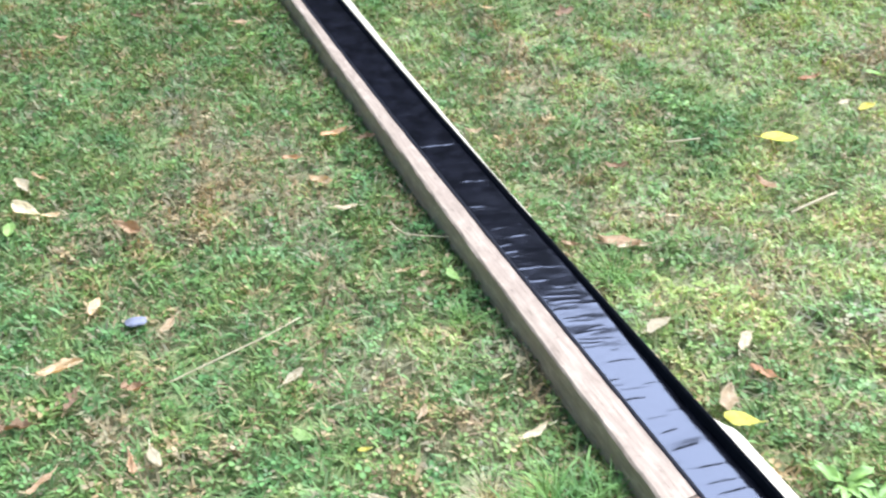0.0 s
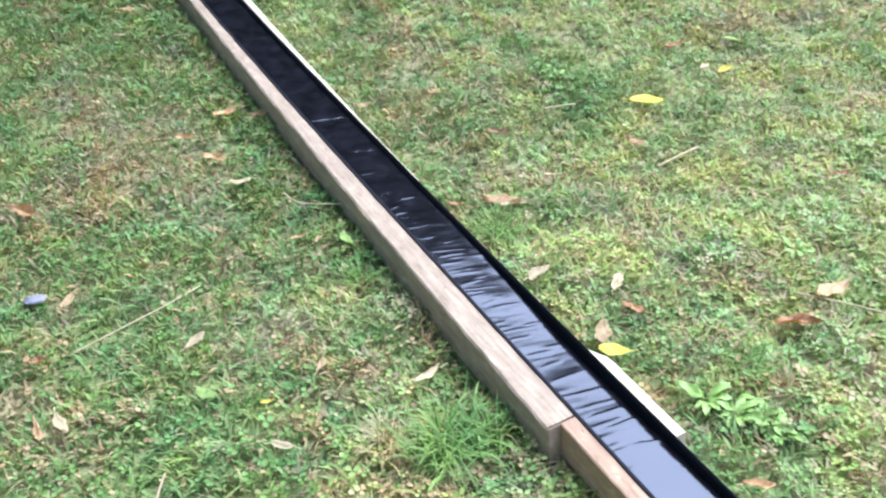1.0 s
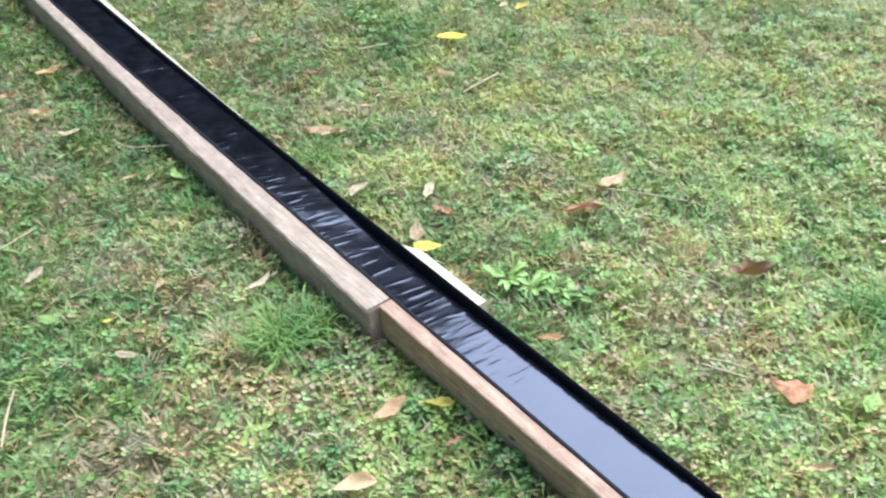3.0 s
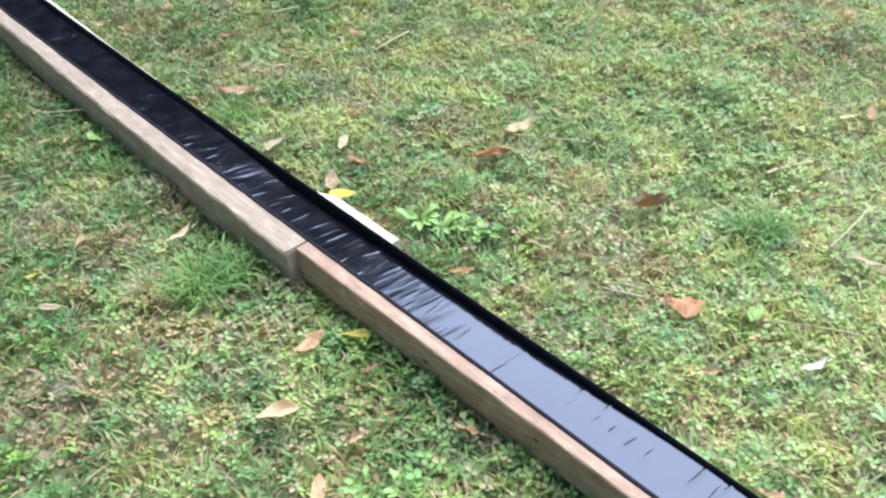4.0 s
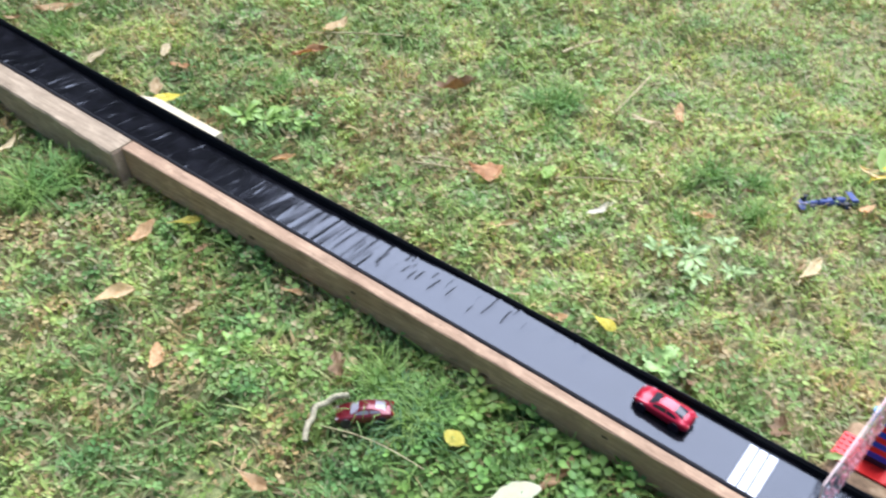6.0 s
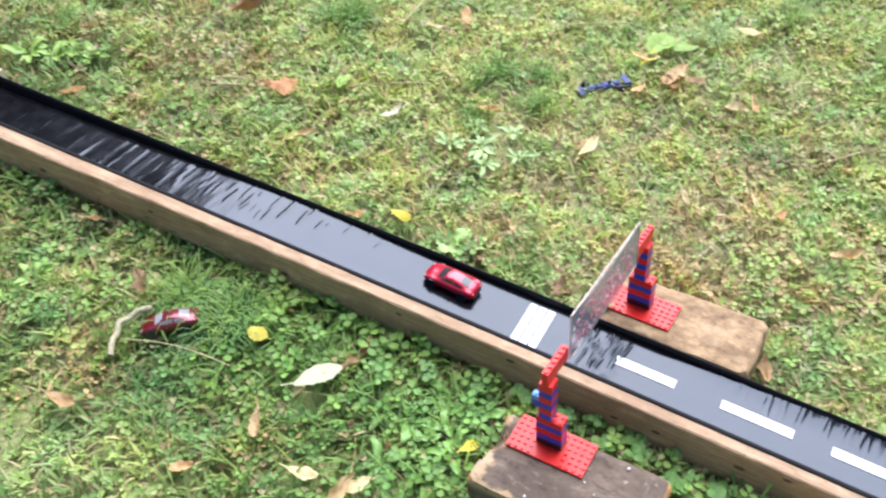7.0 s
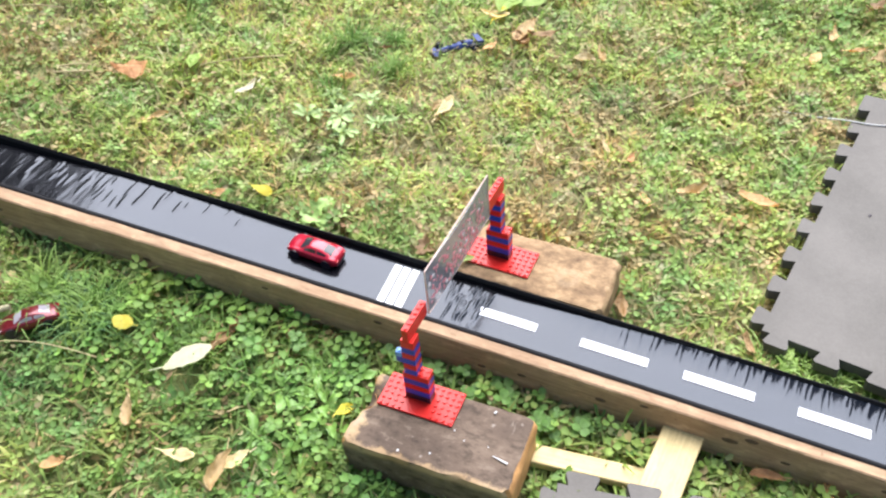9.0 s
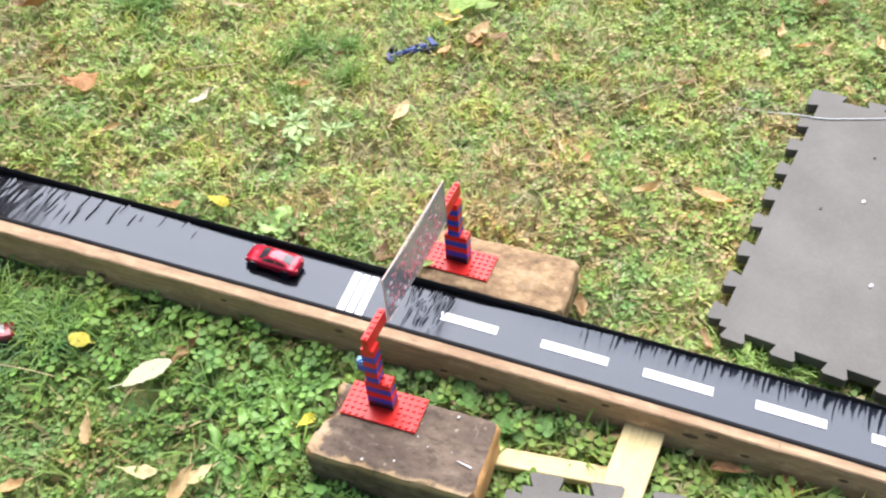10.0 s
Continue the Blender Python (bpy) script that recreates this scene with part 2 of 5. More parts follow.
def leaf_material(name, a, b_, spot):
    def build(nodes, links, b):
        n = noise_tex(nodes, links, 90.0, 6.0)
        inf = nodes.new("ShaderNodeObjectInfo").outputs["Random"]
        c = ramp(nodes, links, n, [(0.3, a), (0.6, b_), (0.8, spot)])
        hsv = nodes.new("ShaderNodeHueSaturation")
        mr = nodes.new("ShaderNodeMapRange")
        mr.inputs[3].default_value, mr.inputs[4].default_value = 0.8, 1.2
        links.new(inf, mr.inputs[0])
        links.new(mr.outputs[0], hsv.inputs["Value"])
        links.new(c, hsv.inputs["Color"])
        links.new(hsv.outputs["Color"], b.inputs["Base Color"])
        b.inputs["Roughness"].default_value = 0.6
        bumped(nodes, links, b, noise_tex(nodes, links, 200.0, 4.0), 0.4, 0.001)
    return material(name, build)


def worn_build(nodes, links, b):
    """Dark weathered top, bare tan wood where the long edges and the broken end are worn."""
    v = nodes.new("ShaderNodeTexCoord").outputs["Object"]
    n = noise_tex(nodes, links, 22.0, 7.0, vec=v, stretch=(0.5, 1, 1))
    base = ramp(nodes, links, n, [(0.3, (0.075, 0.048, 0.032)), (0.5, (0.14, 0.095, 0.064)), (0.72, (0.23, 0.165, 0.115))])
    mottle = noise_tex(nodes, links, 110.0, 6.0, vec=v, stretch=(0.6, 1, 1), rough=0.7)
    base = mixed(nodes, links, ramp(nodes, links, mottle, [(0.36, (0.75, 0.75, 0.75)), (0.5, (0, 0, 0))]), base, (0.045, 0.028, 0.016))
    base = mixed(nodes, links, ramp(nodes, links, mottle, [(0.56, (0, 0, 0)), (0.68, (0.6, 0.6, 0.6))]), base, (0.26, 0.195, 0.14))
    spots = noise_tex(nodes, links, 75.0, 3.0, vec=v)
    base = mixed(nodes, links, ramp(nodes, links, spots, [(0.68, (0, 0, 0)), (0.73, (0.55, 0.55, 0.55))]), base, (0.42, 0.36, 0.3))
    xyz = nodes.new("ShaderNodeSeparateXYZ")
    links.new(v, xyz.inputs[0])
    edge = nodes.new("ShaderNodeMath")
    edge.operation = "MULTIPLY_ADD"
    edge.inputs[1].default_value, edge.inputs[2].default_value = -1.0, 0.0
    links.new(xyz.outputs["Y"], edge.inputs[0])
    both = nodes.new("ShaderNodeMath")
    both.operation = "MULTIPLY_ADD"
    both.inputs[1].default_value = 0.026
    links.new(noise_tex(nodes, links, 60.0, 6.0, vec=v, rough=0.7), both.inputs[0])
    links.new(edge.outputs[0], both.inputs[2])
    end = nodes.new("ShaderNodeMath")
    end.operation = "MULTIPLY_ADD"
    end.inputs[1].default_value = -0.5
    links.new(xyz.outputs["X"], end.inputs[0])
    rag = nodes.new("ShaderNodeMath")
    rag.operation, rag.inputs[1].default_value = "MULTIPLY", 0.03
    links.new(noise_tex(nodes, links, 60.0, 6.0, vec=v, rough=0.7), rag.inputs[0])
    links.new(rag.outputs[0], end.inputs[2])
    top = nodes.new("ShaderNodeMath")
    top.operation = "MAXIMUM"
    links.new(both.outputs[0], top.inputs[0])
    links.new(end.outputs[0], top.inputs[1])
    mask = ramp(nodes, links, top.outputs[0], [(0.0525, (0, 0, 0)), (0.055, (0.85, 0.85, 0.85))])
    high = ramp(nodes, links, xyz.outputs["Z"], [(0.041, (0, 0, 0)), (0.047, (1, 1, 1))])
    mask = mixed(nodes, links, 1.0, mask, high, "MULTIPLY")
    bare = ramp(nodes, links, n, [(0.35, (0.4, 0.25, 0.12)), (0.65, (0.6, 0.43, 0.24))])
    base = mixed(nodes, links, mask, base, bare)
    line = noise_tex(nodes, links, 30.0, 5.0, vec=v, stretch=(2.4, 0.5, 1))
    links.new(mixed(nodes, links, ramp(nodes, links, line, [(0.66, (0, 0, 0)), (0.7, (0.4, 0.4, 0.4))]), base, (0.36, 0.3, 0.24)), b.inputs["Base Color"])
    b.inputs["Roughness"].default_value = 0.8
    bumped(nodes, links, b, noise_tex(nodes, links, 60.0, 8.0, vec=v, stretch=(0.3, 1, 1)), 0.6, 0.0015)


def mottled_build(nodes, links, b):
    """Dry timber, mottled tan and brown, with a pale ring left by a wet cup."""
    v = nodes.new("ShaderNodeTexCoord").outputs["Object"]
    big = noise_tex(nodes, links, 55.0, 8.0, vec=v, stretch=(0.75, 1, 1), rough=0.72)
    base = ramp(nodes, links, big, [(0.32, (0.11, 0.06, 0.028)), (0.45, (0.24, 0.145, 0.07)), (0.57, (0.38, 0.245, 0.125)), (0.7, (0.5, 0.36, 0.205))])
    grain = noise_tex(nodes, links, 20.0, 6.0, vec=v, stretch=(1, 14, 14))
    base = mixed(nodes, links, ramp(nodes, links, grain, [(0.56, (0, 0, 0)), (0.7, (0.35, 0.35, 0.35))]), base, (0.24, 0.15, 0.08))
    d = nodes.new("ShaderNodeVectorMath")
    d.operation, d.inputs[1].default_value = "DISTANCE", (0.036, -0.006, 0.045)
    links.new(v, d.inputs[0])
    ring = ramp(nodes, links, d.outputs["Value"], [(0.0075, (0, 0, 0)), (0.009, (0.55, 0.55, 0.55)), (0.0105, (0.55, 0.55, 0.55)), (0.012, (0, 0, 0))])
    links.new(mixed(nodes, links, ring, base, (0.66, 0.53, 0.36)), b.inputs["Base Color"])
    b.inputs["Roughness"].default_value = 0.8
    bumped(nodes, links, b, big, 0.6, 0.0015)


def clear_build(nodes, links, b):
    """Stiff clear film: half lets the light through; the sky's grey sheen is put into its base colour."""
    b.inputs["Base Color"].default_value = (0.36, 0.36, 0.4, 1)
    b.inputs["Transmission Weight"].default_value = 0.5
    b.inputs["Roughness"].default_value, b.inputs["IOR"].default_value = 0.12, 1.5
    bumped(nodes, links, b, noise_tex(nodes, links, 30.0, 3.0), 0.2, 0.002)


M_SOIL = material("lawn_soil", soil_build)
M_GRASS = growing("grass_blade", (0.205, 0.3, 0.085), (0.47, 0.6, 0.17), (0.66, 0.59, 0.31), 0.32)
# darker than grass_blade: sparse outer blades carry the close lawn's shade in their colour
M_TURF = growing("outer_turf_blade", (0.2, 0.28, 0.075), (0.4, 0.48, 0.135), (0.54, 0.49, 0.24), 0.28, (0.38, 0.28, 0.145))
M_CLOVER = growing("clover_leaf", (0.165, 0.285, 0.07), (0.42, 0.55, 0.155), (0.56, 0.5, 0.25), 0.26)
M_LUSH = growing("lush_clover_leaf", (0.18, 0.325, 0.068), (0.27, 0.41, 0.09), (0.38, 0.46, 0.12), 0.15, (0.24, 0.33, 0.08), 0.0)
M_TUFT = growing("tuft_blade", (0.19, 0.31, 0.07), (0.3, 0.4, 0.1), (0.46, 0.48, 0.17), 0.25, (0.24, 0.32, 0.09), 0.02)
M_FRAGMENT = growing("leaf_fragment", (0.42, 0.3, 0.16), (0.46, 0.33, 0.19), (0.7, 0.58, 0.38), 0.35)
M_COOL = growing("cool_tuft_blade", (0.1, 0.21, 0.075), (0.14, 0.25, 0.085), (0.24, 0.34, 0.12), 0.2, (0.14, 0.24, 0.08), 0.0)
M_WEED_PALE = plain("pale_weed_leaf", (0.33, 0.45, 0.165), 0.55, vary=0.25, scale=40)
M_WEED_LUSH = plain("lance_weed_leaf", (0.15, 0.29, 0.055), 0.5, vary=0.3, scale=60)
M_WEED_BRIGHT = plain("lobed_weed_leaf", (0.29, 0.44, 0.12), 0.5, vary=0.2, scale=60)
M_WEED = plain("weed_leaf", (0.24, 0.38, 0.075), 0.5, vary=0.35, scale=40)
M_CLOVER_LEAF = plain("clover_plant_leaf", (0.175, 0.35, 0.075), 0.5, vary=0.22, scale=150)
M_BARK_BROWN = plain("brown_stalk", (0.2, 0.11, 0.05), 0.8, vary=0.4, scale=300, bump=0.5)
M_STRAW = growing("dry_straw", (0.46, 0.38, 0.17), (0.54, 0.44, 0.22), (0.66, 0.57, 0.33), 0.3)
M_OLD_TIMBER = wood("weathered_timber", (0.24, 0.172, 0.1), (0.5, 0.385, 0.25), grain=(3, 40, 40), stain=(0.31, 0.226, 0.14))
M_RAIL = wood("brown_plank", (0.25, 0.145, 0.077), (0.57, 0.385, 0.23), grain=(3, 40, 40), stain=(0.31, 0.185, 0.102))
M_CUT = wood("sawn_end", (0.3, 0.2, 0.13), (0.5, 0.38, 0.27), grain=(40, 8, 8), stain=(0.34, 0.24, 0.16))
M_PALE = wood("fresh_pine", (0.56, 0.41, 0.18), (0.78, 0.62, 0.3), stain=(0.6, 0.45, 0.21), rough=0.6, bump=0.25)
M_CREAM = wood("pale_batten", (0.52, 0.43, 0.25), (0.74, 0.65, 0.43), stain=(0.56, 0.47, 0.28), rough=0.65, bump=0.25)
M_BLOCK_N = material("dark_weathered_block", worn_build)
M_BLOCK_F = material("dry_brown_block", mottled_build)
M_END = wood("cut_end_grain", (0.42, 0.19, 0.06), (0.68, 0.37, 0.14), grain=(40, 6, 6), stain=(0.5, 0.25, 0.09))
M_LINER = material("black_plastic_sheet", liner_build)
M_LIP = plain("black_rubber_edge", (0.008, 0.008, 0.009), 0.7, vary=0.3, scale=80, bump=0.2, ior=1.3)
M_TAPE = plain("white_tape", (0.78, 0.78, 0.78), 0.45, vary=0.05, scale=120)
M_FOAM = material("grey_foam", foam_build)
M_KNOT = plain("dark_knot", (0.11, 0.068, 0.04), 0.8, vary=0.4, scale=300)
M_RED = plain("red_plastic", (0.72, 0.022, 0.016), 0.32, vary=0.06, ior=1.4)
M_BLUE = plain("blue_plastic", (0.02, 0.055, 0.42), 0.3, vary=0.06, ior=1.4)
M_DARK = plain("dark_plastic", (0.02, 0.012, 0.02), 0.3)
M_SKYBLUE = plain("light_blue_plastic", (0.08, 0.28, 0.65), 0.25, vary=0.06)
M_CLEAR = material("clear_plastic_film", clear_build)
M_INK = plain("pink_ink", (0.62, 0.2, 0.25), 0.4, vary=0.4, scale=300)
M_FILM_EDGE = plain("film_edge", (0.66, 0.46, 0.4), 0.4)
M_INK_PALE = plain("pale_ink", (0.8, 0.74, 0.78), 0.4, vary=0.1)
M_CAR_RED = plain("metallic_red_paint", (0.46, 0.008, 0.03), 0.28, 0.2, 0.08, 200, coat=0.5)
M_CAR_MAROON = plain("metallic_maroon_paint", (0.15, 0.01, 0.016), 0.3, 0.3, 0.08, 200, coat=0.5)
M_GLASS = plain("tinted_window", (0.035, 0.035, 0.04), 0.06, vary=0.1)
# the sky's glare on the tilted maroon car's glass is put into this colour
M_WINDOW_GLARE = plain("window_with_sky_glare", (0.3, 0.28, 0.3), 0.1, vary=0.1)
M_TYRE = plain("black_tyre", (0.015, 0.015, 0.016), 0.55)
M_RIM = plain("dull_silver_rim", (0.22, 0.22, 0.23), 0.35, 0.7)
M_LAMP = plain("lamp_lens", (0.3, 0.22, 0.22), 0.15)
M_TAIL = plain("tail_lamp", (0.5, 0.02, 0.02), 0.2)
M_RACER = plain("blue_toy_paint", (0.03, 0.055, 0.19), 0.45, vary=0.3)
M_CORD = plain("pale_cord", (0.62, 0.62, 0.6), 0.6, vary=0.15, scale=200)
M_TWIG = wood("dry_twig", (0.42, 0.32, 0.15), (0.68, 0.56, 0.32))
M_LICHEN = plain("lichen_bark", (0.42, 0.37, 0.23), 0.9, vary=0.45, scale=400, bump=0.6)
M_STONE = plain("grey_stone", (0.22, 0.22, 0.235), 0.8, vary=0.25, scale=90, bump=0.4)
M_PLASTER = plain("white_speck", (0.6, 0.6, 0.58), 0.7)
M_BARK = wood("bark", (0.05, 0.04, 0.03), (0.14, 0.11, 0.085), bump=1.0)
M_CROWN = growing("tree_foliage", (0.022, 0.045, 0.013), (0.03, 0.05, 0.014), (0.05, 0.065, 0.02), 0.2, (0.03, 0.045, 0.014))
LEAF = {
    "tan": leaf_material("tan_leaf", (0.66, 0.45, 0.2), (0.81, 0.61, 0.33), (0.46, 0.29, 0.14)),
    "orange": leaf_material("orange_leaf", (0.62, 0.36, 0.15), (0.78, 0.53, 0.27), (0.42, 0.21, 0.07)),
    "brown": leaf_material("brown_leaf", (0.34, 0.2, 0.09), (0.5, 0.32, 0.16), (0.2, 0.11, 0.045)),
    "red": leaf_material("russet_leaf", (0.52, 0.24, 0.09), (0.68, 0.39, 0.18), (0.3, 0.13, 0.05)),
    "pale": leaf_material("pale_leaf", (0.72, 0.56, 0.29), (0.85, 0.71, 0.42), (0.6, 0.43, 0.2)),
    "white": leaf_material("bleached_leaf", (0.83, 0.74, 0.53), (0.89, 0.83, 0.65), (0.7, 0.6, 0.4)),
    "cream": leaf_material("cream_leaf", (0.9, 0.86, 0.52), (0.92, 0.89, 0.62), (0.86, 0.79, 0.45)),
    "yellow": leaf_material("yellow_leaf", (0.82, 0.67, 0.06), (0.89, 0.78, 0.13), (0.7, 0.5, 0.06)),
    "lime": leaf_material("lime_leaf", (0.36, 0.53, 0.12), (0.5, 0.66, 0.2), (0.45, 0.5, 0.12)),
}
LEAF_LABEL = {
    "tan": "dry tan fallen leaf lying on the lawn", "orange": "curled orange-brown fallen leaf on the grass",
    "brown": "crumpled dark brown fallen leaf on grass", "red": "dull russet fallen leaf lying in the grass",
    "pale": "pale straw-coloured dry leaf on the lawn", "white": "bleached whitish dry leaf on the lawn",
    "cream": "large smooth creamy yellow leaf on the grass", "yellow": "bright yellow fallen leaf on the lawn",
    "lime": "fresh pale green fallen leaf on the lawn",
}


# ---------------------------------------------------------------- mesh helpers
def mesh_of(name, bm, mat, smooth=None):
    me = bpy.data.meshes.new(name)
    bmesh.ops.recalc_face_normals(bm, faces=bm.faces)
    bm.to_mesh(me)
    bm.free()
    for m in mat if isinstance(mat, (list, tuple)) else [mat]:
        me.materials.append(m)
    if smooth is not None:
        me.polygons.foreach_set("use_smooth", [True] * len(me.polygons))
        me.set_sharp_from_angle(angle=radians(smooth))
    return me


def part(name, bm, mat, parent=None, label="", m=None, smooth=None):
    me = bm if isinstance(bm, bpy.types.Mesh) else mesh_of(name, bm, mat, smooth)
    ob = new(name, me)
    if parent is not None:
        ob.parent = parent
    if m is not None:
        ob.matrix_local = m
    if label:
        tagged(ob, label)
    return ob


def empty(name, m, label, category, group=""):
    ob = new(name)
    ob.empty_display_size = 0.02
    ob.matrix_world = m
    return tagged(ob, label, category, group)


def box(bm, x0, x1, y0, y1, z0, z1, bevel=0.0, m=None, mat=0):
    made = bmesh.ops.create_cube(bm, size=1)
    vs = made["verts"]
    for v in vs:
        v.co = Vector((x0 + (v.co.x + 0.5) * (x1 - x0), y0 + (v.co.y + 0.5) * (y1 - y0), z0 + (v.co.z + 0.5) * (z1 - z0)))
    faces = list({f for v in vs for f in v.link_faces})
    for f in faces:
        f.material_index = mat
    if m is not None:
        bmesh.ops.transform(bm, matrix=m, verts=vs)
    if bevel:
        edges = list({e for v in vs for e in v.link_edges})
        bmesh.ops.bevel(bm, geom=edges, offset=bevel, segments=1, affect="EDGES", profile=0.5)
    return bm


def tube(bm, r, z0, z1, n=12, r2=None, m=None):
    made = bmesh.ops.create_cone(bm, cap_ends=True, segments=n, radius1=r, radius2=r if r2 is None else r2, depth=z1 - z0)
    bmesh.ops.translate(bm, verts=made["verts"], vec=(0, 0, (z0 + z1) / 2))
    if m is not None:
        bmesh.ops.transform(bm, matrix=m, verts=made["verts"])
    return bm


def loft(rings, close=True, caps=True):
    """A skin over rings of points."""
    bm = bmesh.new()
    vs = [[bm.verts.new(p) for p in ring] for ring in rings]
    k = len(rings[0])
    for a, b in zip(vs, vs[1:]):
        for i in range(k if close else k - 1):
            bm.faces.new((a[i], a[(i + 1) % k], b[(i + 1) % k], b[i]))
    if caps and close:
        bm.faces.new(vs[0])
        bm.faces.new(vs[-1])
    return bm


def wobble(x, y=0.0, z=0.0):
    return noise.noise(Vector((x, y, z)))


def leaf_mesh(length, width, curl, fold, rng, wavy, lobes=0.0, crumple=0.0):
    """A pointed leaf with a midrib, folded and curled; a dry one is crumpled, its sides rolled and its outline torn."""
    bm = bmesh.new()
    nx, ny = 12, 6
    bend, twist, seed = rng.uniform(-0.1, 0.1), rng.uniform(-0.5, 0.5), rng.uniform(0, 99)
    roll = (rng.uniform(0.2, 1.5) * crumple, rng.uniform(-0.2, 1.2) * crumple)
    hook = rng.uniform(0.0, 0.5) * crumple
    rows = []
    for i in range(nx + 1):
        u = i / nx
        half = width / 2 * max(0.03, math.sin(math.pi * min(1, u * 0.94 + 0.04)) ** 0.75 * (1.12 - 0.3 * u))
        half *= 1 + lobes * (0.25 + math.sin(u * 17 + 0.6))
        row = []
        for j in range(ny + 1):
            v = j / ny * 2 - 1
            torn = 1 + (0.12 * rng.uniform(-1, 1) + crumple * 0.55 * wobble(u * 4.5, seed, 3 if v > 0 else 8)) * abs(v) ** 2
            a = roll[v > 0] * abs(v) * (0.5 + u * 0.7)
            x, y = (u - 0.5) * length, half * (v if a < 0.05 and a > -0.05 else math.copysign(math.sin(a) / a * abs(v), v)) * torn
            z = curl * length * (2 * u - 1) ** 2 + fold * abs(v) * half + wavy * length * math.sin(u * 9 + v * 2) * abs(v)
            if abs(a) >= 0.05:
                z += half * abs(v) * (1 - math.cos(a)) / a
            z += crumple * 0.1 * length * wobble(u * 3.2 + seed, v * 1.6, seed) + hook * length * max(0.0, u - 0.7) ** 2 * 3
            y += bend * length * (2 * u - 1) ** 2 + crumple * 0.06 * length * wobble(u * 2.5, 4.0, seed)
            z += twist * y * (u - 0.5) * 2
            row.append(bm.verts.new((x, y, z)))
        rows.append(row)
    for a, b in zip(rows, rows[1:]):
        for j in range(ny):
            bm.faces.new((a[j], a[j + 1], b[j + 1], b[j]))
    return bm


# ---------------------------------------------------------------- ground
def spaced(lo, hi, a, b, step):
    """Grid lines: close together from a to b, wider and wider out to lo and hi."""
    inner = list(np.arange(a, b + step / 2, step))
    out, d, v = [], step, b
    while v < hi:
        d *= 1.35
        v += d
        out.append(v)
    back, d, v = [], step, a
    while v > lo:
        d *= 1.35
        v -= d
        back.append(v)
    return np.array(back[::-1] + inner + out)


def build_ground():
    xs, ys = spaced(-300, 300, -1.5, 2.2, 0.02), spaced(-300, 300, -1.3, 2.3, 0.02)
    gx, gy = np.meshgrid(xs, ys)
    gz = lawn(gx, gy) - 0.016
    bump = np.array([[wobble(x * 9, y * 9) * 0.004 + wobble(x * 30, y * 30, 5) * 0.002 if -1.6 < x < 2.3 and -1.4 < y < 2.4 else 0 for x in xs] for y in ys])
    co = np.stack([gx, gy, gz + bump], -1).reshape(-1, 3)
    w, h = len(xs), len(ys)
    i = (np.arange(h - 1)[:, None] * w + np.arange(w - 1)).reshape(-1)
    faces = np.stack([i, i + 1, i + w + 1, i + w], 1)
    me = bpy.data.meshes.new("ground")
    me.from_pydata(co.tolist(), [], faces.tolist())
    me.materials.append(M_SOIL)
    give_state(me, co[:, 0], co[:, 1])
    me.polygons.foreach_set("use_smooth", [True] * len(me.polygons))
    tagged(new("ground", me), "uneven mossy lawn soil sloping gently downhill", "ground", kind="structure")


build_ground()


# ---------------------------------------------------------------- the run: rails and liner
def swept(y0, y1, step, section, rough=0.0, seed=0.0):
    """A bar along the run. section(y) gives its corners as (n, dz)."""
    rings = []
    for k in range(int(round(abs(y1 - y0) / step)) + 1):
        y = y0 + (y1 - y0) * k / round(abs(y1 - y0) / step)
        ring = []
        for j, (n, dz) in enumerate(section(y)):
            ring.append(at_track(y, n + rough * (wobble(y * 40, j * 3.1, seed) + 0.5 * wobble(y * 130, j * 3.1, seed)), dz + rough * (0.6 * wobble(y * 40, j * 3.1, seed + 9) + 0.4 * wobble(y * 130, j * 3.1, seed + 9))))
        rings.append(ring)
    return loft(rings)


def chamfered(n0, n1, z0, z1, c):
    return [(n0, z0), (n1, z0), (n1, z1 - c), (n1 - c, z1), (n0 + c, z1), (n0, z1 - c)]


def grained(ob, y):
    """Grain runs with the run: the mesh's own axes are turned along it."""
    m = on_track(y, 0, 0)
    ob.data.transform(m.inverted())
    ob.matrix_world = m
    return ob


def rail1_width(y):
    return float(np.interp(y, (0.55, 0.8, 1.2, 1.6), (0.038, 0.034, 0.025, 0.018)))


upper_rail = grained(part("upper_rail", swept(2.5, 0.54, 0.008, lambda y: chamfered(-rail1_width(y), 0.004, -0.055, 0.0, 0.0025), 0.0012), M_OLD_TIMBER), 1.2)
tagged(upper_rail, "weathered grey-brown timber rail along the black run", "wooden rail", "rails of the toy run")
# the sawn end and a few small knots of the upper rail
cut = box(bmesh.new(), 0, 0.0012, -0.036, 0.0015, -0.052, -0.003, 0.0004)
ob = part("cut_end", cut, M_CUT, upper_rail, "paler sawn end of the rail")
ob.matrix_world = Matrix.Translation(at_track(0.54, 0, 0)) @ pose(0, 0, 0, 0, 0, track_turn(0.54))
lower_rail = grained(part("lower_rail", swept(0.537, -1.3, 0.008, lambda y: chamfered(-float(np.interp(y, (-0.7, 0.0, 0.54), (0.0118, 0.0152, 0.0205))), 0.004, float(np.interp(y, (-0.7, -0.3), (-0.054, -0.047))), 0.0, 0.0014), 0.0006, 4.0), M_RAIL), -0.2)
tagged(lower_rail, "brown knotty plank rail with pale top edge", "wooden rail", "rails of the toy run")
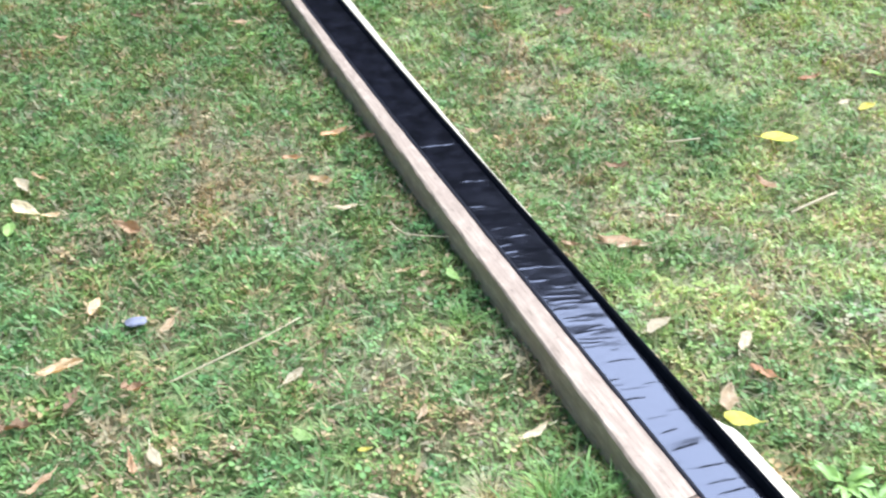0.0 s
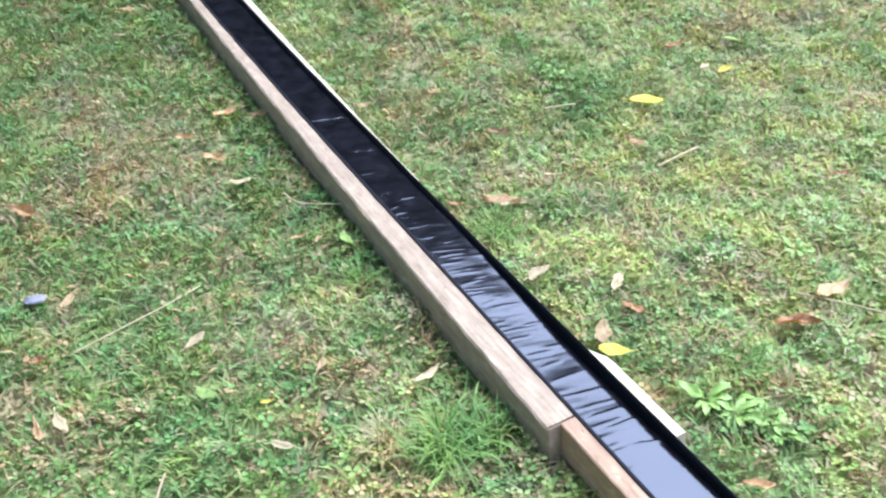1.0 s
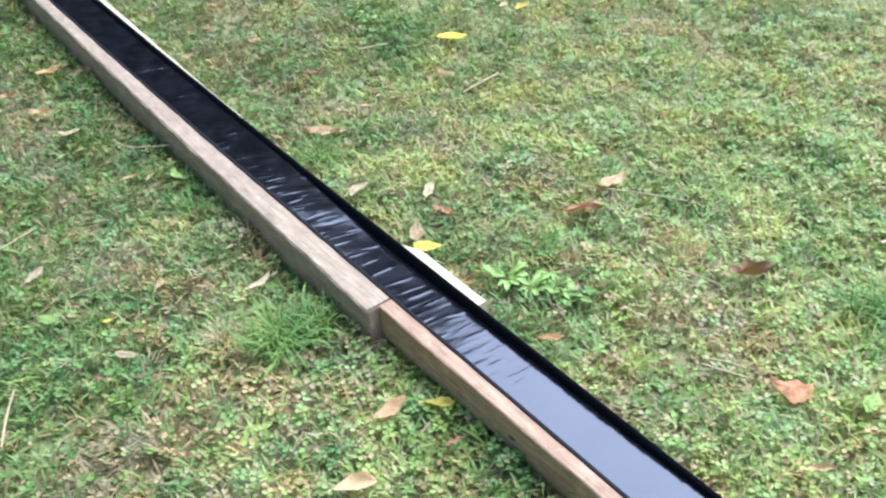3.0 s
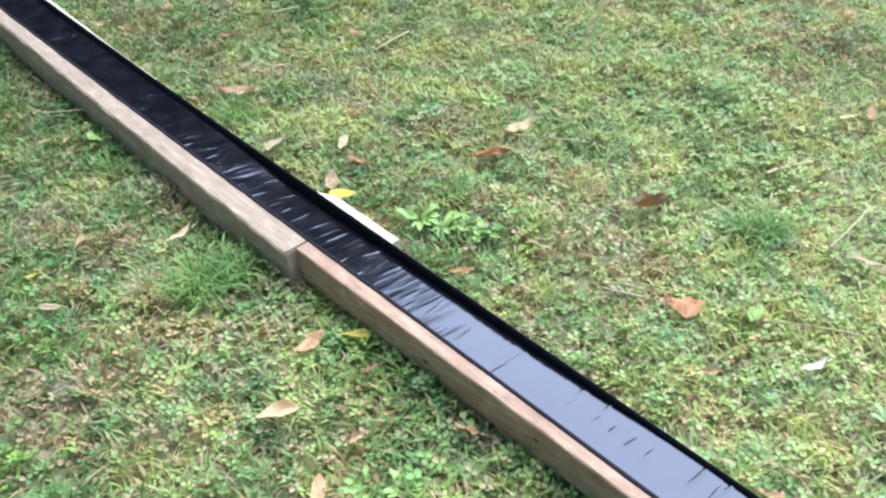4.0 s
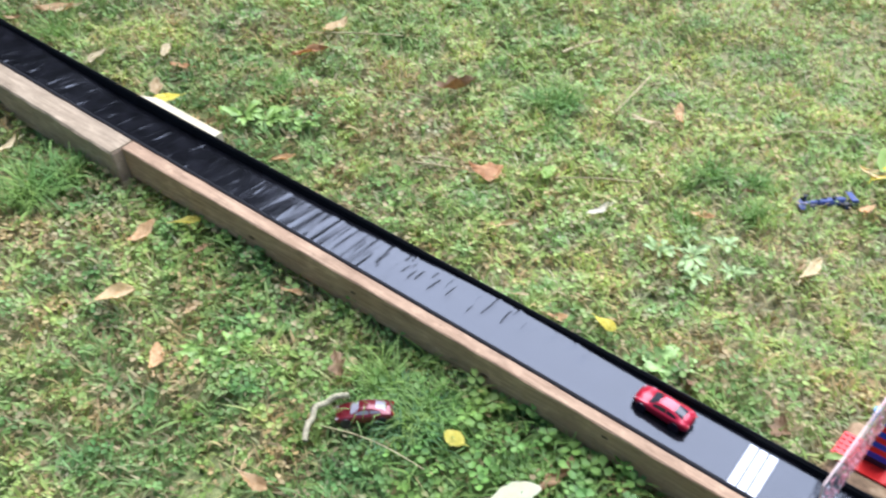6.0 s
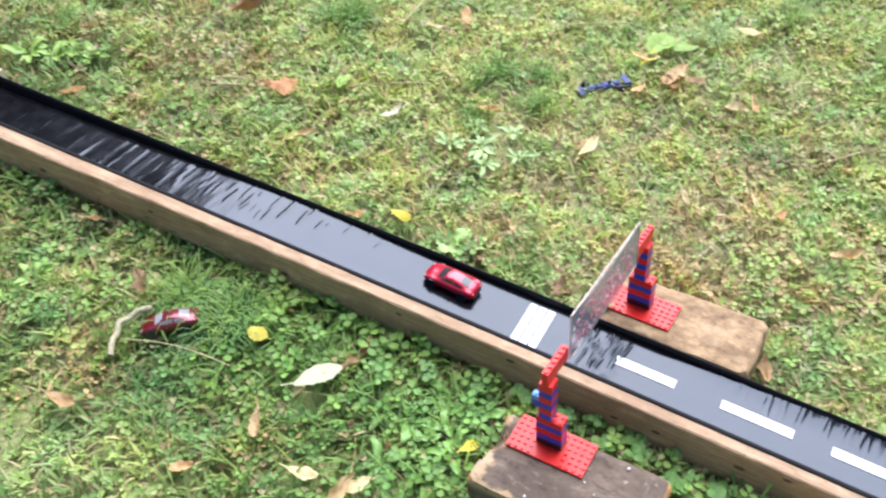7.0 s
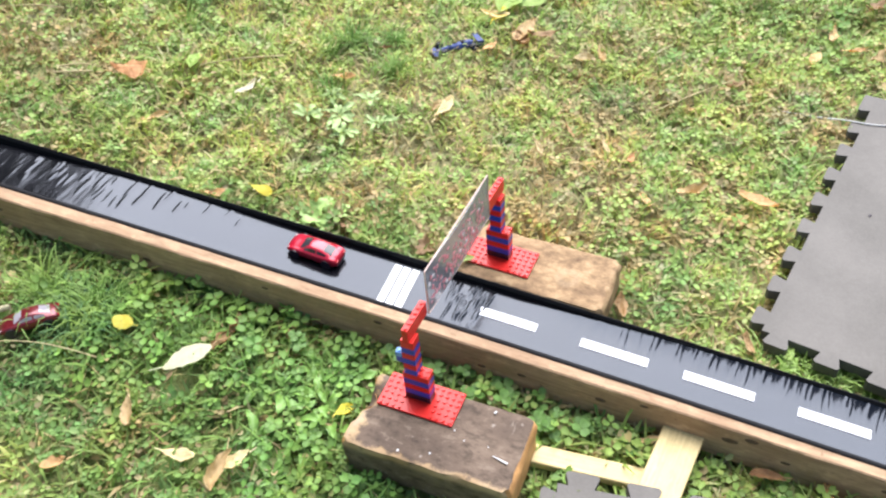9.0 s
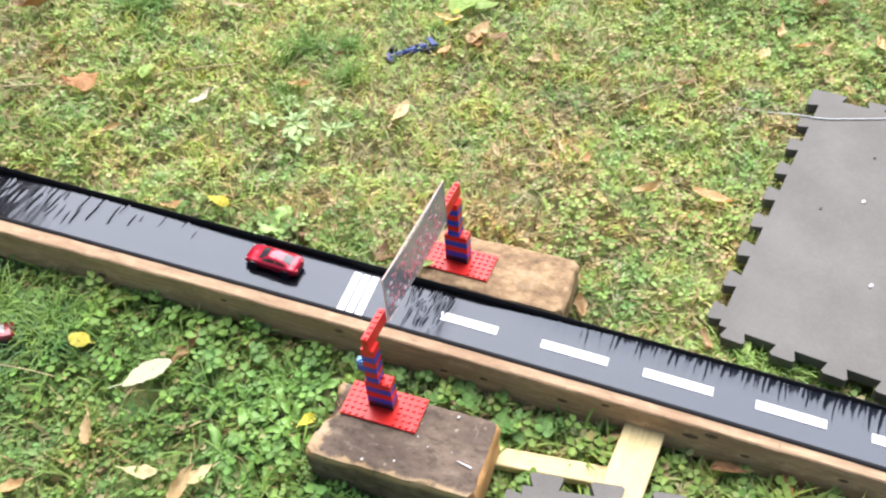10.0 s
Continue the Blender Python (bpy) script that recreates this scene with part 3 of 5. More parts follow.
for y, dz, r in ((-0.464, -0.022, 0.0052), (-0.504, -0.009, 0.0042), (-0.582, -0.019, 0.0075), (-0.6, -0.009, 0.006), (-0.632, -0.026, 0.0042), (-0.716, -0.018, 0.0045), (0.012, -0.03, 0.0055), (-0.124, -0.014, 0.004), (-0.244, -0.012, 0.0045), (-0.348, -0.03, 0.0045), (-0.388, -0.024, 0.0045), (0.18, -0.02, 0.004), (0.33, -0.028, 0.005)):
    w = float(np.interp(y, (-0.7, 0.0, 0.54), (0.0118, 0.0152, 0.0205)))
    knot = tube(bmesh.new(), r * 0.8, -0.0012, 0.0006, 12, r * 0.6)
    for v in knot.verts:
        v.co.x *= 1.7 + 0.5 * wobble(v.co.y * 900, y * 50)
        v.co.y *= 0.75
    ob = part("knot", knot, M_KNOT, lower_rail, "dark knot in the plank")
    ob.matrix_world = on_track(y, -w, dz) @ pose(0, 0, 0, 90, 0, 0)
far_batten = grained(part("far_batten", swept(2.5, 0.96, 0.02, lambda y: chamfered(0.0762, 0.0785 + max(0.0, y - 0.96) * 0.022, -0.05, -0.0005, 0.002), 0.0008, 7.0), M_CREAM), 1.4)
tagged(far_batten, "pale cream wooden batten behind the black run", "wooden batten", "rails of the toy run")
pale_offcut = grained(part("pale_offcut", swept(0.603, 0.468, 0.009, lambda y: chamfered(0.0752, 0.0769 + min(1.0, (0.603 - y) / 0.02) * 0.0135, -0.045, 0.0005, 0.0015), 0.0005, 2.0), M_CREAM), 0.57)
tagged(pale_offcut, "short pale pine offcut wedged against the run", "wooden offcut", "rails of the toy run")
far_board = grained(part("far_board", swept(2.5, -1.3, 0.03, lambda y: chamfered(0.0736, 0.0758, -0.05, -0.0015, 0.0006)), M_LIP), 0.0)
tagged(far_board, "thin far side board wrapped in black plastic", "wooden board", "rails of the toy run")
base_plank = grained(part("base_plank", swept(2.5, -1.3, 0.04, lambda y: [(0.005, -0.04), (0.0732, -0.04), (0.0732, -0.022), (0.005, -0.022)]), M_RAIL), 0.0)
tagged(base_plank, "long plank under the black liner of the run", "wooden plank")


CREASE_RNG = random.Random(9)
CREASES = []  # place along the run, slant, from and to across it, height, half width


def crease_run(count, y0, y1, slant, start, length, height, width):
    """Creases spread unevenly over a stretch of the run."""
    for k in range(count):
        c = y0 + (y1 - y0) * (k + CREASE_RNG.uniform(-0.3, 1.3)) / count
        a = CREASE_RNG.uniform(*start)
        CREASES.append((c, CREASE_RNG.uniform(*slant), a, a + CREASE_RNG.uniform(*length), CREASE_RNG.uniform(*height), CREASE_RNG.uniform(*width)))


crease_run(40, 0.66, 2.4, (0.2, 0.42), (0.0, 0.025), (0.035, 0.07), (0.0001, 0.00034), (0.001, 0.0018))
crease_run(40, 0.66, 0.98, (0.1, 0.35), (-0.01, 0.045), (0.015, 0.045), (0.00006, 0.00025), (0.001, 0.0017))
crease_run(14, 0.46, 0.66, (0.1, 0.3), (-0.01, 0.04), (0.025, 0.05), (0.0001, 0.0003), (0.0014, 0.0026))
crease_run(26, 0.16, 0.52, (0.0, 0.2), (-0.01, 0.04), (0.03, 0.065), (0.00006, 0.0002), (0.001, 0.0022))
crease_run(9, 0.1, 0.2, (0.0, 0.15), (0.02, 0.055), (0.02, 0.04), (0.0002, 0.0006), (0.0012, 0.0024))
crease_run(6, 0.055, 0.095, (0.0, 0.12), (0.015, 0.04), (0.022, 0.04), (0.0002, 0.0006), (0.0012, 0.0022))
crease_run(18, -0.06, 0.16, (0.0, 0.2), (0.03, 0.062), (0.02, 0.04), (0.0004, 0.0011), (0.0011, 0.0022))
crease_run(12, -0.22, 0.0, (-0.05, 0.2), (-0.01, 0.045), (0.02, 0.045), (0.00006, 0.00025), (0.0009, 0.0015))
crease_run(30, -0.297, -0.333, (-0.1, 0.2), (0.0, 0.05), (0.02, 0.05), (0.0007, 0.002), (0.0007, 0.0014))
crease_run(150, -0.4, -0.94, (-0.1, 0.2), (0.036, 0.066), (0.03, 0.05), (0.0001, 0.0007), (0.0005, 0.0014))
CREASES.sort()
CREASE_AT = np.array([c[0] for c in CREASES])


def liner_lift(y, n):
    """Folds of the sheet: uneven swells and thin creases where the run bends, almost none near the finish."""
    k = float(np.interp(y, (-0.9, -0.1, 0.05, 0.2, 0.6, 1.0, 2.5), (0.05, 0.12, 0.4, 0.8, 0.9, 0.8, 0.6)))
    s = y + n * float(np.interp(y, (0.0, 0.4, 1.0), (0.0, 0.15, 0.3)))
    z = k * (0.0008 * wobble(s * 17, n * 12, 1.0) + 0.00034 * wobble(s * 52, n * 18, 4.0) + 0.00016 * wobble(s * 120, n * 20, 6.0) * max(0.0, 0.5 + 1.5 * wobble(s * 14, n * 20, 8.0)))
    # fine streaks across the run above the level part
    z += 0.00009 * float(np.interp(y, (0.0, 0.1, 0.25, 0.8, 1.0), (0.0, 1.0, 1.2, 1.0, 0.5))) * (wobble(s * 210, n * 14, 3.0) + 1.4 * wobble(s * 95, n * 16, 9.0)) * max(0.0, 0.6 + 1.6 * wobble(s * 23, n * 26, 5.0))
    # the sheet hangs slack between the levelling run and the joint of the two rails
    z += 0.0036 * float(smooth(y, -0.15, 0.04)) * (1 - float(smooth(y, 0.5, 0.9)))
    z -= 0.004 * (1 + math.tanh((y - 0.16) / 0.075)) * (1 - float(smooth(y, 0.6, 0.88)))
    z -= 0.0048 * math.exp(-((y - 0.61) / (0.2 if y < 0.61 else 0.12)) ** 2)
    steep = float(np.interp(y, (0.2, 0.5, 1.5), (1.0, 1.3, 2.0)))
    for i in range(int(np.searchsorted(CREASE_AT, y - 0.03)), int(np.searchsorted(CREASE_AT, y + 0.03))):
        c, slant, lo, hi, h, w = CREASES[i]
        if lo < n < hi:
            d = (y + (n - 0.035) * slant - c + 0.0014 * wobble(n * 60, c * 70, 2.0)) / w
            if -3 < d < 3:
                z += steep * h * math.exp(-d * d) * min(1.0, (n - lo) / 0.012, (hi - n) / 0.012)
    return z


def build_liner():
    liner = empty("plastic_liner", Matrix.Identity(4), "glossy creased black plastic sheet lining the run", "plastic sheet")
    floor, near, far, y = [], [], [], 2.5
    across = [0.0055 + (0.0745 - 0.0055) * j / 23 for j in range(24)]
    while y > -1.301:
        e, f = 0.0006 * wobble(y * 30, 2.0), 0.0009 * wobble(y * 22, 11.0)
        row = [at_track(y, 0.0052, -0.0055)]
        for n in across:
            foot = 0.056 - 0.012 * max(0.0, min(1.0, (-0.38 - y) * 6)) * (0.6 + 0.5 * wobble(y * 60, 3.0) + 0.5 * wobble(y * 210, 5.0))
            side = max(0.0, (n - foot) / (0.0738 - foot)) ** 2 * (0.0003 + 0.0043 * max(0.0, min(1.0, (-0.36 - y) * 6)))
            row.append(at_track(y, n, -0.0085 + side + liner_lift(y, n)))
        floor.append(row)
        near.append([at_track(y, n, dz) for n, dz in ((-0.0004 + e, 0.0002), (0.0002 + e, 0.0014), (0.0025, 0.0021), (0.0046, 0.0012), (0.0056, -0.0075))])
        far.append([at_track(y, n, dz) for n, dz in ((0.0739, -0.0078), (0.0744 + f * 0.6, -0.0005), (0.0749 + f * 0.6, 0.0007), (0.0756, 0.0012), (0.0763, 0.0009), (0.0769 + f * 0.6, -0.0002), (0.0771 + f * 0.6, -0.004), (0.077, -0.025))])
        y -= 0.001 if -1.0 < y < 1.5 else 0.002
    for name, rings, mat, label in (("floor_sheet", floor, M_LINER, ""), ("near_edge", near, M_LIP, "dull black folded edge of the sheet"), ("far_edge", far, M_LIP, "dull black rolled edge of the sheet")):
        bm = loft(rings, close=False)
        me = bpy.data.meshes.new(name)
        bm.normal_update()
        bm.to_mesh(me)
        bm.free()
        me.polygons.foreach_set("use_smooth", [True] * len(me.polygons))
        me.materials.append(mat)
        part(name, me, mat, liner, label)


build_liner()


def tape(y0, y1, n0, n1, label, group):
    rows = []
    for k in range(9):
        y = y0 + (y1 - y0) * k / 8
        z = -0.0085 + 0.0004
        rows.append([at_track(y, n0, z - 0.0003), at_track(y, n1, z - 0.0003), at_track(y, n1, z + 0.0004), at_track(y, n0, z + 0.0004)])
    tagged(part("tape_strip", loft(rows), M_TAPE), label, "tape strip", group)


for y0 in (-0.2335, -0.2428, -0.2521):
    tape(y0, y0 - 0.0074, 0.0072, 0.0668, "white tape line across the black run", "finish line")
for y0, y1 in ((-0.331, -0.3885), (-0.432, -0.4967), (-0.5303, -0.5952), (-0.634, -0.697), (-0.736, -0.80)):
    tape(y0, y1, 0.0342, 0.0452, "white tape dash along the black run", "lane dashes")


# ---------------------------------------------------------------- wood blocks and slats
def timber_block(m, length, width, height, mats, label, knocks=()):
    """A sawn offcut with worn edges. x along, z up from its underside."""
    bm = bmesh.new()
    nx, ny, nz = 32, 18, 8
    grid = {}
    for i in range(nx + 1):
        for j in range(ny + 1):
            for k in range(nz + 1):
                if i in (0, nx) or j in (0, ny) or k in (0, nz):
                    x, y, z = (i / nx - 0.5) * length, (j / ny - 0.5) * width, k / nz * height
                    worn = 0.0014 * wobble(x * 60, y * 60, z * 60)
                    ring = sum((i in (0, nx), j in (0, ny), k in (0, nz)))
                    pull = 1 - (0.0012 * (ring - 1) + abs(worn) * (ring - 1)) / (width / 2)
                    p = Vector((x * pull + (worn if i in (0, nx) else 0), y * pull + (worn if j in (0, ny) else 0), height / 2 + (z - height / 2) * pull + (worn * 0.4 if k == nz else 0)))
                    for kx, ky, kr, kd in knocks:
                        d = math.hypot(x - kx, y - ky)
                        if d < kr and k == nz:
                            p.z -= kd * (1 - d / kr)
                        if d < kr and i == 0:
                            p.x += kd * 0.8 * (1 - d / kr) * (0.4 + 0.6 * z / height)
                    grid[i, j, k] = bm.verts.new(p)

    def quad(*ks, mat=0):
        bm.faces.new([grid[q] for q in ks]).material_index = mat
    for i in range(nx):
        for j in range(ny):
            for k in (0, nz):
                quad((i, j, k), (i + 1, j, k), (i + 1, j + 1, k), (i, j + 1, k))
        for k in range(nz):
            for j in (0, ny):
                quad((i, j, k), (i + 1, j, k), (i + 1, j, k + 1), (i, j, k + 1))
    for j in range(ny):
        for k in range(nz):
            for i in (0, nx):
                quad((i, j, k), (i, j + 1, k), (i, j + 1, k + 1), (i, j, k + 1), mat=1)
    ob = part("timber_block", bm, mats, smooth=40)
    ob.matrix_world = m
    return tagged(ob, label, "wood block", "blocks under the gate")


NEAR_M = Matrix.Translation((0.619, -0.3927, 0.0195)) @ pose(0, 0, 0, 0, 1.5, -65.0)
FAR_M = Matrix.Translation((0.8457, -0.3158, 0.0235)) @ pose(0, 0, 0, 0, 1.5, -67.0)
timber_block(NEAR_M @ pose(0, 0, -0.0005), 0.174, 0.0875, 0.052, [M_BLOCK_N, M_END], "grey weathered timber offcut with a splintered end", knocks=((-0.087, 0.012, 0.02, 0.022), (-0.087, -0.01, 0.009, 0.01), (-0.087, 0.031, 0.01, 0.006)))
timber_block(FAR_M @ pose(0, 0, -0.0005), 0.172, 0.082, 0.045, [M_BLOCK_F, M_BLOCK_F], "dry light brown timber offcut on the grass")


def slat(m, length, width, thick, label):
    bm = box(bmesh.new(), -length / 2, length / 2, -width / 2, width / 2, 0, thick, 0.001)
    ob = part("pine_slat", bm, M_PALE)
    ob.matrix_world = m
    tagged(ob, label, "wooden slat", "slats under the run")


slat(on_lawn(0.722, -0.512, -57.5, 0.001), 0.16, 0.021, 0.011, "narrow fresh pine lath lying beside the run")
slat(on_lawn(0.763, -0.560, 18.0, 0.0125), 0.15, 0.041, 0.009, "short fresh pine slat pushed under the rail")


# ---------------------------------------------------------------- finish gate of toy bricks
PITCH, BRICK, THIN = 0.0067, 0.00804, 0.0027


def stud(bm, x, y, z):
    tube(bm, 0.002, z, z + 0.0014, 10, m=Matrix.Translation((x, y, 0)))


def brick_mesh(nx, ny, height, studs=True, bare=0):
    bm = bmesh.new()
    box(bm, -nx * PITCH / 2 + 0.0001, nx * PITCH / 2 - 0.0001, -ny * PITCH / 2 + 0.0001, ny * PITCH / 2 - 0.0001, 0, height - 0.0001, 0.0003)
    if studs:
        for i in range(nx):
            for j in range(ny):
                if bare and abs(i - (nx - 1) / 2) < 2 and j < bare:
                    continue
                stud(bm, (i - (nx - 1) / 2) * PITCH, (j - (ny - 1) / 2) * PITCH, height - 0.0001)
    return bm


gate = empty("finish_gate", NEAR_M @ pose(0, 0, 0.052), "red and blue toy brick gate with clear banner", "toy gate")
bpy.context.view_layer.update()


def brick(nx, ny, height, mat, m, name="brick", studs=True, label="", bare=0):
    ob = part(name, brick_mesh(nx, ny, height, studs, bare), mat, gate, label, gate.matrix_world.inverted() @ m)
    return ob


def tower(base, shift, thin):
    """base: pose of the plate's underside. Returns the height of the column's top."""
    # studs left out before the tower, standing for its smooth reflection in the plate
    brick(12, 6, THIN, M_RED, base, "base_plate", label="flat red studded base plate", bare=4)
    foot = base @ pose(-0.0022, 0.0033, 0)
    z = THIN
    for n, mat in enumerate((M_DARK, M_BLUE, M_RED, M_BLUE, M_RED)):
        brick(4, 2, BRICK, mat, foot @ pose(0, 0, z), studs=n == 4, label="" if n else "dark brick at the tower's foot")
        z += BRICK
    for n, mat in enumerate((M_BLUE, M_RED, M_BLUE, M_RED, M_BLUE, M_RED)):
        wide = n == 2
        brick(3 if wide else 2, 2, BRICK, mat, foot @ pose(shift - (PITCH / 2 if wide else 0), 0, z), studs=False)
        if wide:
            brick(1, 1, BRICK * 0.8, M_SKYBLUE, foot @ pose(shift - 1.5 * PITCH, -PITCH / 2, z + BRICK), label="small light blue brick")
        z += BRICK
    for n in range(thin):
        brick(2, 2, THIN, M_RED, foot @ pose(shift, 0, z), studs=False, label="thin red brick")
        z += THIN
    return foot @ pose(shift, 0, z)


plate_n = NEAR_M @ pose(-0.0284, 0.0259, 0.052, 0, 0, -0.8)
plate_f = FAR_M @ pose(-0.0448, -0.0033, 0.045, 0, 0, -0.8)
head_n = tower(plate_n, -0.0045, 1)
head_f = tower(plate_f, -0.002, 0)
span = head_f.translation - head_n.translation
across = math.degrees(math.atan2(span.y, span.x))
rise = -math.degrees(math.atan2(span.z, math.hypot(span.x, span.y)))
beam_n = Matrix.Translation(head_n.translation) @ pose(0, 0, 0, 0, rise, across)
for m, off in ((beam_n, 0.0125), (Matrix.Translation(head_f.translation) @ pose(0, 0, 0, 0, rise, across), -0.0075)):
    brick(6, 1, BRICK, M_RED, m @ pose(off, 0, 0), "beam", studs=False, label="red brick beam reaching over the run")
    brick(6, 1, BRICK, M_RED, m @ pose(off, 0, BRICK), "beam", label="red brick beam reaching over the run")
L = span.length
N_B = 24
B0, B1, Z0, Z1 = 0.034, L - 0.031, -0.002, 0.054
rings = []
for k in range(N_B + 1):
    x = B0 + (B1 - B0) * k / N_B
    b = -0.0012 * math.sin(k / N_B * math.pi)
    rings.append([(x, -0.0036 + b, Z0), (x, -0.0042 + b, Z0), (x, -0.0042 + b * 2, Z1), (x, -0.0036 + b * 2, Z1)])
banner = part("banner", loft(rings), M_CLEAR, gate, "clear plastic banner with faded pink print", gate.matrix_world.inverted() @ beam_n)
banner.visible_shadow = False
for z0 in (Z0 - 0.0004, Z1 - 0.0003):
    part("banner_edge", box(bmesh.new(), B0, B1, -0.0047, -0.0035, z0, z0 + 0.0007, 0.0001), M_FILM_EDGE, banner, "pale stiff edge of the banner")
for x in (B0, B1):
    part("banner_edge", box(bmesh.new(), x - 0.0004, x + 0.0004, -0.0047, -0.0035, Z0, Z1, 0.0001), M_FILM_EDGE, banner, "pale stiff edge of the banner")
# faded printing: plain blots, denser in the lower half
rng = random.Random(5)
for k in range(140):
    x = B0 + 0.006 + (B1 - B0 - 0.02) * (k + rng.uniform(-0.6, 0.6)) / 140
    z = Z0 + 0.005 + 0.042 * rng.random() ** 1.2
    w, h = rng.uniform(0.0012, 0.0042), rng.uniform(0.001, 0.0045)
    b = -0.0012 * math.sin((x - B0) / (B1 - B0) * math.pi) * (1 + (z - Z0) / (Z1 - Z0))
    blot = [(math.cos(a) * w * rng.uniform(0.5, 0.9), math.sin(a) * h * rng.uniform(0.5, 0.9)) for a in np.arange(8) * math.tau / 8]
    part("print_mark", loft([[(x + p, y + b, z + q) for p, q in blot] for y in (-0.0045, -0.0042)]), M_INK if k % 9 else M_INK_PALE, banner)


# a little green leaf caught at the corner of the far plate
bm = leaf_mesh(0.019, 0.009, 0.03, 0.2, random.Random(3), 0.02)
bmesh.ops.solidify(bm, geom=list(bm.faces), thickness=0.0004)
caught = part("fallen_leaf", bm, LEAF["lime"], smooth=60)
caught.matrix_world = plate_f @ pose(-0.033, -0.0205, 0.0065, 8, 0, 35)
tagged(caught, "small fresh green leaf caught on the red base plate", "leaf", "fallen leaves")


# ---------------------------------------------------------------- foam mats
def foam_mat(m, teeth_u, teeth_v, pitch, thick, label, far=0.0, head=0.6):
    """A jigsaw-edged mat; its corner at the origin, u along x, v along -y. Teeth on the two edges at the corner."""
    def edge(n):
        pts = []
        for k in range(n):
            a = k * pitch
            pts += [(a + pitch * 0.17, 0.0), (a + pitch * 0.10, -0.013), (a + pitch * 0.15, -0.0155), (a + pitch * (head - 0.05), -0.0155), (a + pitch * head, -0.013), (a + pitch * (head - 0.07), 0.0)]
        return pts
    # the border as a loop of (u, v)
    lu, lv = teeth_u * pitch, teeth_v * pitch
    border = [(p[1] * 1.0, p[0]) for p in edge(teeth_v)][::-1] + [(-0.0005, 0.0)] + [(p[0], p[1]) for p in edge(teeth_u)] + [(lu, 0.0), (lu, lv), (0.0, lv)]
    if far:
        # the far edge carries teeth too, and its corner is one broad tab
        end = teeth_u * pitch
        border = border[:-3] + [(end + pitch * 0.17, 0.0), (end + pitch * 0.1, -0.013), (end + pitch * 0.15, -0.0155), (far + 0.0155, -0.0155), (far + 0.0155, pitch * 0.52), (far + 0.013, pitch * 0.57), (far, pitch * 0.5)]
        for k in range(1, teeth_v):
            v = k * pitch
            border += [(far, v + pitch * 0.17), (far + 0.013, v + pitch * 0.1), (far + 0.0155, v + pitch * 0.15), (far + 0.0155, v + pitch * 0.55), (far + 0.013, v + pitch * 0.6), (far, v + pitch * 0.53)]
        border += [(far, lv), (0.0, lv)]
    bm = bmesh.new()
    lo = [bm.verts.new((u, -v, 0)) for u, v in border]
    hi = [bm.verts.new((u, -v, thick)) for u, v in border]
    bm.faces.new(lo)
    bm.faces.new(hi)
    for i in range(len(lo)):
        j = (i + 1) % len(lo)
        bm.faces.new((lo[i], lo[j], hi[j], hi[i]))
    bmesh.ops.triangulate(bm, faces=[f for f in bm.faces if len(f.verts) > 4])
    ob = part("foam_mat", bm, M_FOAM)
    ob.matrix_world = m
    tagged(ob, label, "foam mat", "jigsaw foam mats")


MAT_TURN = 14.1
foam_mat(Matrix.Translation((0.977, -0.529, 0.0)) @ pose(0, 0, 0, 0, 0, MAT_TURN), 8, 11, 0.0542, 0.014, "large dark grey jigsaw foam mat on the lawn", 0.462)
foam_mat(Matrix.Translation((0.6738, -0.4981, 0.0155)) @ pose(0, 0, 0, 0, 5, -55.8), 10, 10, 0.0592, 0.013, "dark grey jigsaw foam mat overlapping pine slats", head=0.66)

cord_c = bpy.data.curves.new("cord", "CURVE")
cord_c.dimensions, cord_c.bevel_depth, cord_c.bevel_resolution = "3D", 0.0009, 2
sp = cord_c.splines.new("NURBS")
cp = [(1.338, -0.329, 0.008), (1.35, -0.367, 0.01), (1.367, -0.41, 0.016), (1.378, -0.44, 0.0155), (1.401, -0.469, 0.0155), (1.433, -0.509, 0.0155), (1.5, -0.58, 0.0155)]
sp.points.add(len(cp) - 1)
for q, (x, y, z) in zip(sp.points, cp):
    q.co = (x, y, z, 1)
sp.use_endpoint_u, sp.order_u = True, 3
cord_c.materials.append(M_CORD)
tagged(new("cord", cord_c), "thin pale cord lying across the foam mat", "cord")




def speck(x, y, z, r, mat, label, group="specks on the mat"):
    bm = bmesh.new()
    bmesh.ops.create_icosphere(bm, subdivisions=2, radius=r)
    for v in bm.verts:
        v.co *= 1 + 0.35 * wobble(v.co.x * 600 + x * 9, v.co.y * 600, v.co.z * 600)
        v.co.z *= 0.35
        v.co.x *= 1.5
    ob = part("pebble", bm, mat, smooth=60)
    ob.location = (x, y, z + r * 0.4)
    tagged(ob, label, "pebble", group)


for x, y in ((1.26, -0.558), (1.135, -0.628)):
    speck(x, y, 0.014, 0.0024, M_PLASTER, "tiny white chip lying on the foam mat")
speck(-0.44, 0.815, float(lawn(-0.44, 0.815)) + 0.004, 0.011, M_STONE, "small grey stone lying in the lawn", "pebbles in the lawn")
for x, y in ((1.217, -0.524), (1.346, -0.531)):
    speck(x, y, 0.014, 0.0018, M_DARK, "tiny dark crumb lying on the foam mat")
for x, y, r in ((0.5763, -0.3831, 0.0016), (0.5954, -0.4076, 0.0014), (0.6275, -0.4211, 0.0009), (0.6712, -0.4209, 0.0017), (0.6294, -0.4062, 0.001), (0.6384, -0.4428, 0.0007)):
    speck(x, y, 0.0712, r * 0.7, M_PLASTER, "white paint fleck on the weathered block", "paint flecks on the block")
bm = box(bmesh.new(), -0.008, 0.008, -0.0011, 0.0011, 0, 0.0006, 0.0003)
